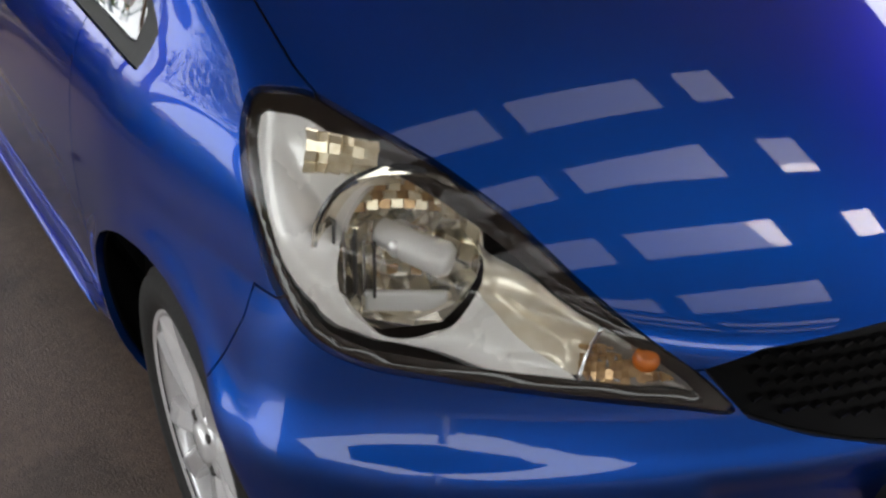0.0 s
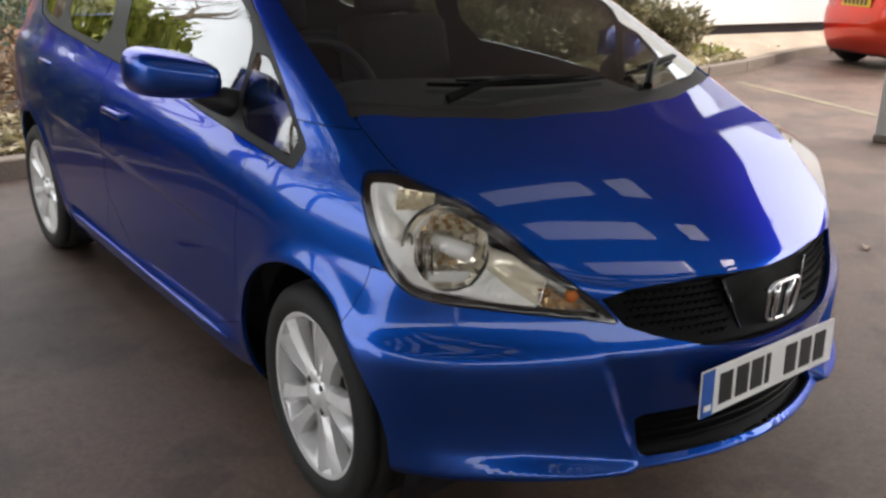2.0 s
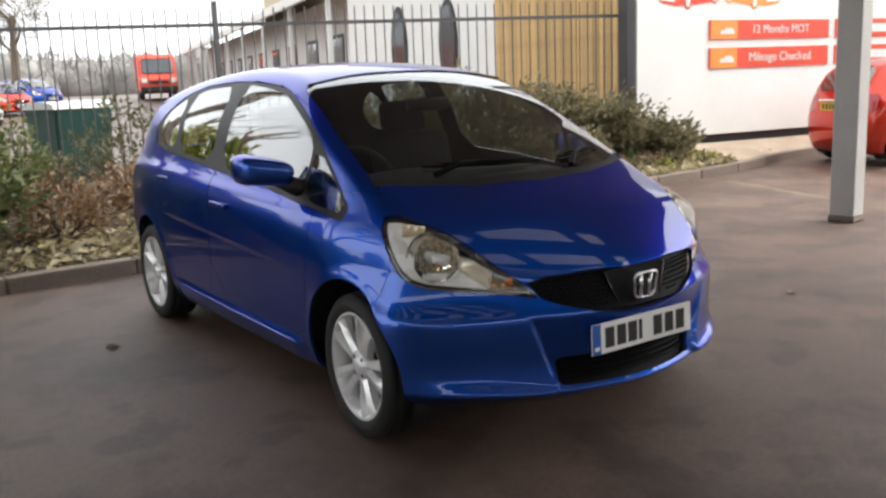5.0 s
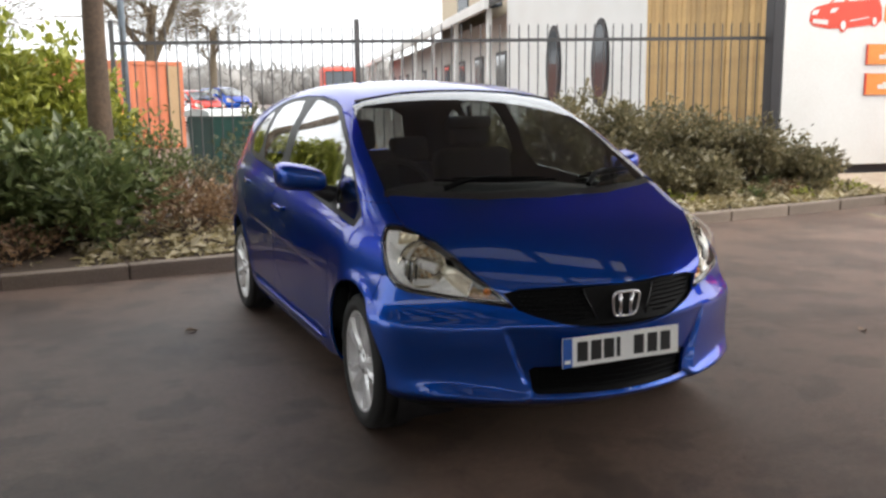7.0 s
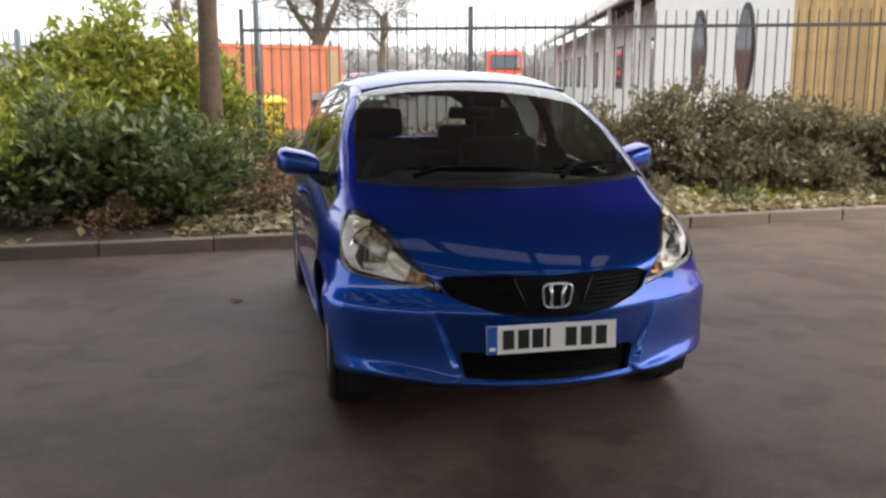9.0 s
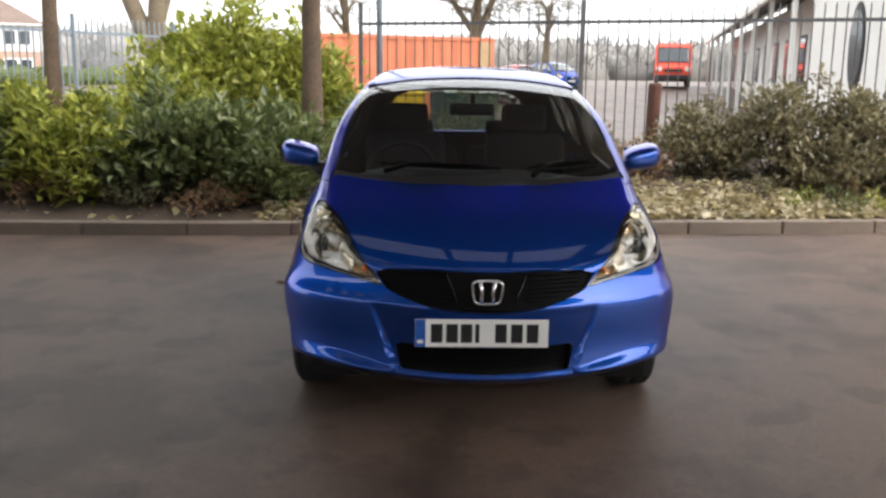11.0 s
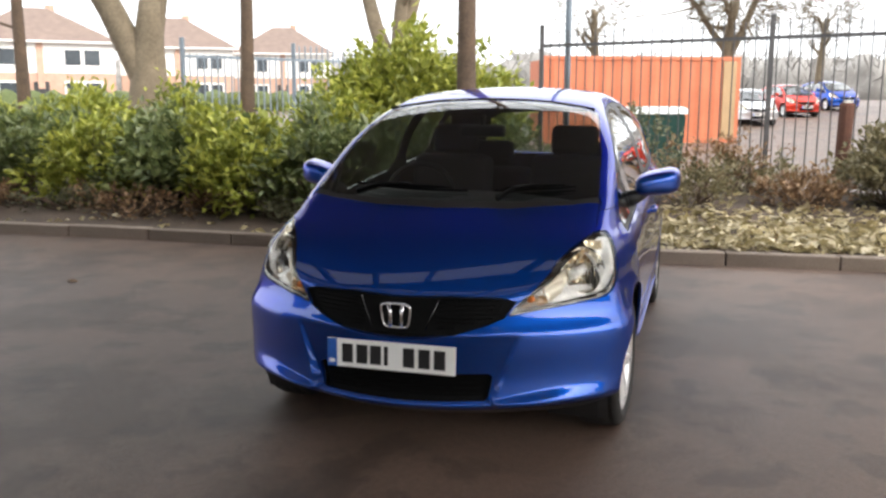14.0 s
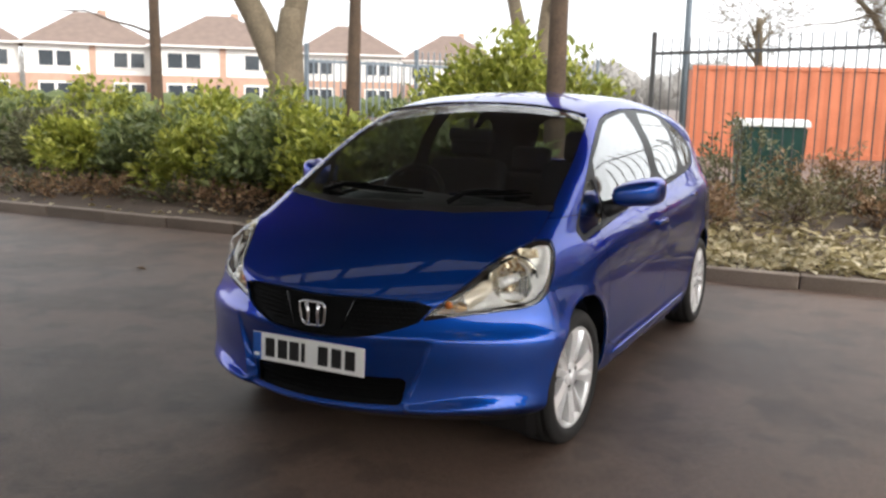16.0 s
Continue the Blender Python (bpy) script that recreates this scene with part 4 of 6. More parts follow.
for pts in (((6.75, 4.1), (5.7, 1.3)), ((9.3, 4.3), (8.2, 1.0))):
    (xa, ya), (xb, yb) = pts
    d = Vector((xb - xa, yb - ya, 0)).normalized()
    n = Vector((-d.y, d.x, 0)) * 0.045
    bm = bmesh.new()
    bm.faces.new([bm.verts.new(Vector(p) + s * n + Vector((0, 0, 0.004))) for p, s in (((xa, ya, 0), -1), ((xb, yb, 0), -1), ((xb, yb, 0), 1), ((xa, ya, 0), 1))])
    tagged(part("parking_line", bm, M["line"]), "worn yellow painted parking bay line", "road marking", "parking lines", "structure")

# pale gravel strip between the kerb and the sign wall
bm = bmesh.new()
rows_ = []
for x in np.linspace(7.9, 14.4, 27):
    ya, yb = float(KERB_LINE(x)) + 0.122, 6.1 - (x - 7.3) * 0.1712 - 0.004
    rows_.append([bm.verts.new((x, ya + (yb - ya) * t, 0.108 + 0.17 * t + 0.012 * noise.noise((x * 3, t * 4, 0)))) for t in (0, 0.25, 0.5, 0.75, 1)])
for a, b in zip(rows_, rows_[1:]):
    for k in range(4):
        bm.faces.new((a[k], b[k], b[k + 1], a[k + 1]))
M["gravel"] = mat("pale_gravel", (0.42, 0.335, 0.25), (0.27, 0.21, 0.155), rough=0.9, scale=2.5, fine=70, bump=0.8)
tagged(part("pavement", bm, M["gravel"], smooth=True), "pale tan gravel strip along the white wall", "pavement", kind="structure")


# ---- canopy over the yard, open at the sides ----
CAN_Z, CAN = 3.6, (-9.0, 5.8, -9.8, 2.9)
canopy = tagged(empty("canopy"), "dark sheet canopy roof with rows of translucent rooflights", "canopy", kind="structure")
ROWS_Y, PANE, RIB = [(0.18 - 0.87 * k - 0.36, 0.18 - 0.87 * k) for k in range(6)], 1.03, 0.12
edges = sorted([CAN[2], CAN[3]] + [v for r in ROWS_Y for v in r])
FAR = (2.02, 2.42)
for k in range(0, len(edges), 2):
    bm = bmesh.new()
    box(bm, ((CAN[0] + CAN[1]) / 2, (edges[k] + edges[k + 1]) / 2, CAN_Z), (CAN[1] - CAN[0], edges[k + 1] - edges[k], 0.04))
    part("roof_sheet", bm, M["sheet"], canopy)
for k, (ya, yb) in enumerate(ROWS_Y):
    x = 0.73 - 6 * (PANE + RIB)
    for _ in range(7):
        bm = bmesh.new()
        box(bm, (x + PANE / 2, (ya + yb) / 2, CAN_Z), (PANE, yb - ya - 0.004, 0.01))
        part("rooflight", bm, M["rooflight"], canopy)
        bm = bmesh.new()
        box(bm, (x + PANE + RIB / 2, (ya + yb) / 2, CAN_Z - 0.03), (RIB, yb - ya, 0.10))
        part("roof_rib", bm, M["sheet"], canopy)
        x += PANE + RIB
    far = 0.20 * min(k, 5)
    bm = bmesh.new()
    box(bm, ((FAR[0] + FAR[1]) / 2 + far, (ya + yb) / 2, CAN_Z), (FAR[1] - FAR[0], yb - ya - 0.004, 0.01))
    part("rooflight", bm, M["rooflight"], canopy)
    for xa, xb in ((CAN[0], 0.73 - 6 * (PANE + RIB)), (x, FAR[0] + far), (FAR[1] + far, CAN[1])):
        if xb - xa > 0.02:
            bm = bmesh.new()
            box(bm, ((xa + xb) / 2, (ya + yb) / 2, CAN_Z), (xb - xa, yb - ya, 0.04))
            part("roof_sheet", bm, M["sheet"], canopy)
for y in [r[0] - 0.15 for r in ROWS_Y]:
    bm = bmesh.new()
    box(bm, ((CAN[0] + CAN[1]) / 2, y, CAN_Z - 0.08), (CAN[1] - CAN[0], 0.08, 0.12))
    part("purlin", bm, M["sheet"], canopy)
bm = bmesh.new()
box(bm, (4.6, 1.5, CAN_Z - 0.1), (1.1, 0.14, 0.18), 0.01)
part("outrigger", bm, M["steel_paint"], canopy)
for px, py in ((5.02, 1.5), (4.9, -9.6), (-8.8, -9.6)):
    post = tagged(empty("canopy_post", (px, py, 0), 8), "pale grey square steel canopy post on tarmac", "post", "canopy posts")
    bm = bmesh.new()
    box(bm, (0, 0, 1.7), (0.215, 0.215, 3.4), 0.012)
    part("column", bm, M["steel_paint"], post)
    bm = bmesh.new()
    box(bm, (0, 0, 0.03), (0.23, 0.23, 0.06), 0.01)
    part("foot", bm, M["kerb"], post)

# unseen side walls, added to cut low sky light and darken reflections
bm = bmesh.new()
box(bm, (-12.0, -7.4, 1.7), (0.3, 12.8, 3.4))
tagged(part("wall_west", bm, M["unseen_wall"]), "plain dark wall added out of view to block low sky light", "wall", kind="structure")
bm = bmesh.new()
box(bm, (19, -7, 1.3), (0.3, 17.0, 2.6))
tagged(part("wall_east", bm, M["unseen_wall"]), "plain dark wall added out of view to block low sky light", "wall", kind="structure")
# unseen plain wall added behind the yard, dark in the bumper's reflections
bm = bmesh.new()
box(bm, (1.5, -16, 1.7), (50, 0.3, 3.4))
tagged(part("wall_south", bm, M["unseen_wall"]), "plain dark wall added out of view to block low sky light", "wall", kind="structure")


# ---- planting ----
def leaf_mat(name, a, b, c, through_light=0.35):
    m = bpy.data.materials.new(name)
    m.use_nodes = True
    nd, lk = m.node_tree.nodes, m.node_tree.links
    p = nd["Principled BSDF"]
    g, r = nd.new("ShaderNodeNewGeometry"), nd.new("ShaderNodeValToRGB")
    r.color_ramp.elements[0].color, r.color_ramp.elements[1].color = (*a, 1), (*c, 1)
    e = r.color_ramp.elements.new(0.5)
    e.color = (*b, 1)
    sp = nd.new("ShaderNodeMapRange")
    sp.inputs["To Min"].default_value, sp.inputs["To Max"].default_value = 0.2, 0.85
    lk.new(g.outputs["Random Per Island"], sp.inputs["Value"])
    lk.new(sp.outputs[0], r.inputs[0])
    tc, n, hs, mr = nd.new("ShaderNodeTexCoord"), nd.new("ShaderNodeTexNoise"), nd.new("ShaderNodeHueSaturation"), nd.new("ShaderNodeMapRange")
    n.inputs["Scale"].default_value, n.inputs["Detail"].default_value = 3.2, 3
    mr.inputs["To Min"].default_value, mr.inputs["To Max"].default_value = 0.40, 1.60
    lk.new(tc.outputs["Object"], n.inputs["Vector"])
    lk.new(n.outputs[0], mr.inputs["Value"])
    lk.new(mr.outputs[0], hs.inputs["Value"])
    lk.new(r.outputs[0], hs.inputs["Color"])
    lk.new(hs.outputs[0], p.inputs["Base Color"])
    p.inputs["Roughness"].default_value = 0.45
    # light shines through the blade
    tl, mx = nd.new("ShaderNodeBsdfTranslucent"), nd.new("ShaderNodeMixShader")
    mx.inputs[0].default_value = through_light
    lk.new(hs.outputs[0], tl.inputs["Color"])
    lk.new(p.outputs[0], mx.inputs[1])
    lk.new(tl.outputs[0], mx.inputs[2])
    lk.new(mx.outputs[0], nd["Material Output"].inputs[0])
    return m


M.update({
    "leaf_green": leaf_mat("green_leaves", (0.050, 0.075, 0.026), (0.115, 0.145, 0.050), (0.23, 0.25, 0.095)),
    "leaf_bright": leaf_mat("bright_leaves", (0.085, 0.115, 0.018), (0.250, 0.275, 0.042), (0.48, 0.47, 0.10)),
    "leaf_olive": leaf_mat("olive_leaves", (0.060, 0.055, 0.026), (0.150, 0.130, 0.065), (0.33, 0.28, 0.17)),
    "leaf_brown": leaf_mat("brown_leaves", (0.075, 0.045, 0.024), (0.20, 0.115, 0.058), (0.38, 0.26, 0.15)),
    "leaf_dry": leaf_mat("dry_leaves", (0.10, 0.075, 0.030), (0.34, 0.28, 0.14), (0.72, 0.64, 0.48)),
    "leaf_grey": leaf_mat("grey_green_leaves", (0.06, 0.065, 0.035), (0.12, 0.12, 0.065), (0.20, 0.19, 0.11)),
})
rng = np.random.default_rng(7)


def unit(v):
    return v / (np.linalg.norm(v, axis=-1, keepdims=True) + 1e-9)


def leaves_mesh(name, p, axis, normal, length, width):
    """A folded leaf of two halves at every point."""
    n = len(p)
    axis, side = unit(axis), None
    side = unit(np.cross(axis, normal))
    up = np.cross(side, axis)
    L, W = length[:, None], width[:, None]
    base, tip = p, p + axis * L - up * L * 0.12
    mid = p + axis * L * 0.45
    a, b = mid + side * W * 0.5 + up * W * 0.18, mid - side * W * 0.5 + up * W * 0.18
    v = np.stack((base, a, tip, b), 1).reshape(-1, 3)
    k = np.arange(n)[:, None] * 4
    f = np.concatenate((k + [0, 1, 2], k + [0, 2, 3]))
    me = bpy.data.meshes.new(name)
    me.from_pydata(v.tolist(), [], f.tolist())
    return me


def add_shrub(x, y, rx, ry, h, leaf, count, size, label, base=None, twigs=10, loose=0.25, per=12, spread=0.75):
    """A shrub: stems from the ground, leaves in clumps on an uneven dome."""
    z0 = bed_height(x, y) - 0.03 if base is None else base
    ob = empty("shrub", (x, y, z0), rng.uniform(0, 360))
    tagged(ob, label, "shrub", "shrubs in the bed")
    nc = max(count // per, 8)
    u = rng.uniform(0, 1, nc)
    az = rng.uniform(0, 2 * math.pi, nc)
    el = np.arcsin(np.clip(u**0.8, 0, 0.995))
    d = np.stack((np.cos(az) * np.cos(el), np.sin(az) * np.cos(el), np.sin(el)), 1)
    bumps = np.array([noise.noise(Vector(q) * 2.3 + Vector((x, y, 0))) + 0.5 * noise.noise(Vector(q) * 5 + Vector((y, x, 3))) for q in d])
    r = (0.84 + 0.42 * bumps) * (1 - loose * rng.uniform(0, 1, nc) ** 2)
    c = d * r[:, None] * np.array([rx, ry, h])
    # open below, spreading above
    hz = np.clip(c[:, 2] / (0.5 * h), 0, 1)
    c[:, :2] *= (0.55 + 0.56 * hz * (1.6 - 0.6 * hz))[:, None]
    keep = rng.uniform(0, 1, nc) < 0.10 + 0.90 * np.clip(hz * 1.5 - 0.25, 0, 1)
    c, d = c[keep], d[keep]
    nc = len(c)
    n = nc * per
    ci = np.repeat(np.arange(nc), per)
    out = unit(d[ci] + 0.9 * rng.normal(size=(n, 3)) * np.array([1, 1, 0.7]) + np.array([0, 0, 0.25]))
    p = c[ci] + rng.normal(size=(n, 3)) * size * spread
    p[:, 2] = np.maximum(p[:, 2], 0.02)
    L = size * rng.uniform(0.6, 1.3, n)
    me = leaves_mesh("foliage", p, out, unit(rng.normal(size=(n, 3)) * 0.5 + np.array([0, 0, 1])), L, L * rng.uniform(0.38, 0.6, n))
    fo = link("foliage", me, M[leaf], ob)
    fo["kind"] = "stuff"
    bm = bmesh.new()
    for k in range(twigs):
        q = Vector(c[rng.integers(nc)]) * rng.uniform(0.9, 1.15)
        b = Vector((q.x * 0.15, q.y * 0.15, 0))
        mid = b.lerp(q, 0.5) + Vector(rng.normal(size=3) * 0.06)
        tube(bm, [b, mid, q], [0.013, 0.009, 0.003], 5)
    st = part("branchwork", bm, M["bark"], ob)
    st["kind"] = "stuff"
    return ob


# dense green shrubs along the bed
for x, y, rx, ry, h, leaf, n in (
        (-1.75, 4.85, 0.75, 0.65, 0.92, "leaf_green", 4200), (-2.75, 5.0, 0.85, 0.75, 1.02, "leaf_green", 5200), (-3.7, 4.95, 0.8, 0.75, 0.98, "leaf_bright", 4800), (-4.7, 5.2, 0.9, 0.8, 1.02, "leaf_green", 5000),
        (-5.7, 5.1, 0.85, 0.8, 0.92, "leaf_bright", 4600), (-6.7, 5.4, 0.95, 0.9, 0.95, "leaf_green", 4600), (-7.9, 5.5, 1.0, 0.9, 0.9, "leaf_bright", 4600), (-9.2, 5.9, 1.1, 1.0, 0.9, "leaf_grey", 4400), (-10.6, 6.0, 1.2, 1.0, 0.95, "leaf_green", 4400),
        (-3.2, 6.0, 0.9, 0.8, 1.15, "leaf_bright", 4200), (-5.2, 6.2, 1.0, 0.8, 1.20, "leaf_bright", 4200), (-7.3, 6.9, 1.1, 0.9, 1.25, "leaf_bright", 4200), (-9.6, 7.4, 1.3, 1.0, 1.32, "leaf_bright", 4200), (-12.3, 7.2, 1.4, 1.1, 1.2, "leaf_bright", 4000)):
    add_shrub(x, y, rx, ry, h, leaf, int(n * 1.0), 0.120, "dense evergreen shrub with broad green leaves" if leaf != "leaf_grey" else "straggly grey-green shrub in the bed", per=34, spread=0.78, loose=0.4, twigs=22)
# tall bright shrub round the tree
for x, y, rx, ry, h in ((-2.55, 7.1, 1.10, 0.9, 1.95), (-1.65, 7.2, 0.62, 0.6, 1.75), (-3.3, 7.3, 0.8, 0.7, 1.50)):
    add_shrub(x, y, rx, ry, h, "leaf_bright", 10500 if rx > 1 else 5600, 0.125, "tall bright green leafy shrub beside a tree", loose=0.45, per=38, spread=0.85, twigs=24)
# low brown growth behind the car
for x, y, rx, h, leaf in ((-0.75, 5.0, 0.6, 0.50, "leaf_brown"), (0.1, 5.5, 0.7, 0.48, "leaf_brown"), (1.0, 6.0, 0.7, 0.45, "leaf_olive"), (0.3, 6.9, 0.9, 0.98, "leaf_grey"), (1.3, 7.0, 0.8, 0.80, "leaf_brown"), (-0.5, 7.2, 0.7, 0.42, "leaf_olive"), (1.6, 6.7, 0.7, 0.50, "leaf_olive"), (2.1, 6.0, 0.55, 0.40, "leaf_brown"), (-0.98, 6.2, 0.42, 1.0, "leaf_green")):
    add_shrub(x, y, rx, rx * 0.9, h, leaf, 1300, 0.07, "low straggly brown winter growth on the soil", twigs=16, loose=0.5)
# brown twiggy growth under the hedge's front edge
for k in range(9):
    wx = -2.2 - 0.85 * k
    add_shrub(wx, float(KERB_LINE(wx)) + 0.62 + 0.12 * (k % 3), 0.72, 0.36, 0.30 + 0.07 * (k % 2), ("leaf_brown", "leaf_grey", "leaf_brown")[k % 3], 800, 0.06, "low straggly brown winter growth on the soil", twigs=18, loose=0.6)
# olive shrubs before the railings
for x, y, rx, h in ((3.0, 6.3, 0.65, 0.75), (3.8, 6.2, 0.8, 1.20), (4.7, 6.05, 0.8, 1.22), (5.6, 5.95, 0.75, 1.10), (6.4, 5.75, 0.65, 0.92), (7.1, 5.5, 0.5, 0.55), (4.3, 5.55, 0.6, 0.55), (5.3, 5.4, 0.6, 0.5)):
    add_shrub(x, y, rx, 0.65, h, "leaf_olive", 4300, 0.088, "olive and brown shrub before black railings", twigs=26, loose=0.5)

# weeds and small green growth among the fallen leaves
for k in range(22):
    wx = rng.uniform(1.9, 7.6)
    wy = float(KERB_LINE(wx)) + rng.uniform(0.25, 1.3)
    add_shrub(wx, wy, rng.uniform(0.12, 0.3), rng.uniform(0.12, 0.25), rng.uniform(0.10, 0.24), ("leaf_olive", "leaf_bright", "leaf_brown", "leaf_green")[k % 4], 150, 0.06, "low weeds among fallen leaves on the soil", twigs=5, loose=0.5)

# fallen leaves on the bed
n = 10310
px = np.concatenate((rng.uniform(0.3, 8.0, 8600), rng.uniform(-1.8, 0.6, 1500), rng.uniform(-9, -2, 150), rng.uniform(8.0, 12.0, 60)))
py = KERB_LINE(px) + 0.15 + np.where(px < 8, np.abs(rng.normal(size=n)) * 0.75, rng.uniform(0, 0.75, n))
pz = np.array([bed_height(a, b) for a, b in zip(px, py)]) + rng.uniform(0.0, 0.035, n)
ax_ = rng.normal(size=(n, 3)) * np.array([1, 1, 0.35])
L = rng.uniform(0.03, 0.14, n)
lit = link("fallen_leaves", leaves_mesh("fallen_leaves", np.stack((px, py, pz), 1), ax_, unit(rng.normal(size=(n, 3)) * 0.45 + np.array([0, 0, 1])), L, L * 0.6), M["leaf_dry"])
tagged(lit, "pale dry fallen leaves scattered over the soil", "leaves", kind="stuff")


def add_spray(tree, h, lean, count, material, gen):
    """Fine bare twigs of a crown."""
    d = unit(gen.normal(size=(count, 3)))
    p = d * (gen.uniform(0.15, 1, count) ** 0.5)[:, None] * np.array([h * 0.42, h * 0.42, h * 0.45]) + np.array([lean[0], lean[1], h * 1.1])
    L = gen.uniform(0.25, 0.6, count) * h / 5
    me = leaves_mesh("twig_spray", p, unit(d + 0.5 * gen.normal(size=(count, 3)) + np.array([0, 0, 0.5])), gen.normal(size=(count, 3)), L, L * 0.05)
    link("twig_spray", me, material, tree)["kind"] = "stuff"


def add_tree(x, y, r, h, lean, material, label, limbs, forks=(), base=None, low=0.62, spray=0):
    """A bare tree: tapered trunk, limbs that divide, fine twigs."""
    z0 = bed_height(x, y) - 0.05 if base is None else base
    ob = tagged(empty("tree", (x, y, z0)), label, "tree")
    pts, rad = [], []
    for k in range(13):
        t = k / 12
        pts.append(Vector((lean[0] * t * t + 0.03 * noise.noise((x, t * 3, 1)), lean[1] * t * t + 0.03 * noise.noise((y, t * 3, 2)), h * t)))
        rad.append(r * (1.0 - 0.55 * t) * (1 + 0.35 * math.exp(-t * 14)) * (1 + 0.05 * noise.noise((x, y, t * 9))))
    bm = bmesh.new()
    tube(bm, pts, rad, 14)
    bmesh.ops.recalc_face_normals(bm, faces=bm.faces[:])
    part("trunk", bm, material, ob, smooth=True)

    def grow(p, d, length, rr, depth, bm):
        q, path, rads = p.copy(), [p.copy()], [rr]
        for k in range(4):
            d = (d + Vector(rng.normal(size=3)) * 0.16 + Vector((0, 0, 0.05))).normalized()
            q = q + d * length / 4
            path.append(q.copy())
            rads.append(rr * (1 - 0.16 * (k + 1)))
        tube(bm, path, rads, 12 if rr > 0.15 else 7 if depth > 1 else 4, False)
        if depth > 0:
            for _ in range(3):
                k = int(rng.integers(2, 5))
                nd_ = (d + Vector(rng.normal(size=3)) * 0.65).normalized()
                grow(path[k], nd_, length * 0.62, rads[k] * 0.6, depth - 1, bm)
    for fx, fy, fz, t, fr, ln in forks:
        bm = bmesh.new()
        k = int(t * 12)
        d = Vector((fx, fy, fz)).normalized()
        grow(pts[k], d, ln, fr, 2, bm)
        bmesh.ops.recalc_face_normals(bm, faces=bm.faces[:])
        part("limb", bm, material, ob, smooth=True)
    for _ in range(limbs):
        t = rng.uniform(low, 1.0)
        k = int(t * 12)
        a = rng.uniform(0, 2 * math.pi)
        bm = bmesh.new()
        grow(pts[k], Vector((math.cos(a), math.sin(a), 0.75)).normalized(), h * 0.3, rad[k] * 0.55, 3, bm)
        bmesh.ops.recalc_face_normals(bm, faces=bm.faces[:])
        part("limb", bm, material, ob, smooth=True)
    if spray:
        add_spray(ob, h, lean, spray, material, rng)
    return ob


add_tree(-1.47, 5.85, 0.115, 7.0, (0.12, 0.1), M["bark"], "slim straight tree trunk with brown bark, bare", 9, low=0.46)
slim_tree = add_tree(-4.55, 6.62, 0.098, 6.5, (0.0, 0.1), M["bark"], "slim bare tree with smooth brown bark", 9, low=0.44)
side_tree = add_tree(-7.95, 6.56, 0.095, 6.0, (-0.25, 0.0), M["bark"], "slim bare tree with a thin side branch", 5, [(-1, -0.1, 0.25, 0.36, 0.022, 1.6)], low=0.5)
thick_tree = add_tree(-9.46, 11.66, 0.50, 3.2, (0.1, 0.1), M["bark_pale"], "thick pale tree trunk forking low down", 0, [(-0.55, 0.0, 1.0, 0.5, 0.30, 6.5), (0.12, 0.0, 1.0, 0.75, 0.265, 7.0)], base=0.0)
add_tree(-7.6, 21.0, 0.33, 5.0, (0.3, 0.1), M["bark_pale"], "distant bare tree with a forked pale trunk", 2, [(-0.4, 0, 1, 0.35, 0.26, 7.0), (0.45, 0, 1, 0.5, 0.22, 6.0)], base=0.1)
add_tree(1.5, 31.0, 0.28, 4.5, (0.4, 0.1), M["bark_pale"], "bare winter tree behind the orange container", 5, [(0.7, 0, 0.9, 0.5, 0.16, 5.0), (-0.5, 0, 0.9, 0.6, 0.14, 4.0)], base=0.35, spray=4200)
add_tree(-3.4, 34.0, 0.26, 4.5, (-0.2, 0.1), M["bark_pale"], "bare winter tree in the distance", 6, base=0.4, spray=1600)
add_tree(6.5, 47.0, 0.26, 4.5, (0.2, 0.1), M["bark_pale"], "bare winter tree in the distance", 7, base=0.8, spray=2600)
twig_rng = np.random.default_rng(17)
for tree, high, count in ((slim_tree, 6.4, 1000), (side_tree, 6.2, 1300), (thick_tree, 7.6, 2600)):
    add_spray(tree, high, (0, 0.1), count, M["bark"], twig_rng)


# single dead leaves blown onto the tarmac
for x, y in ((-3.6, 1.86), (-1.28, 1.98), (2.32, 0.25)):
    leaf = link("dead_leaf", leaves_mesh("dead_leaf", np.array([(0, 0, 0.004)]), np.array([(1.0, 0.3, 0.02)]), np.array([(0.1, 0, 1.0)]), np.array([0.10]), np.array([0.06])), M["leaf_brown"])
    leaf.location = (x, y, 0.006)
    tagged(leaf, "dead brown leaf lying on the tarmac", "leaf", "dead leaves on the tarmac")


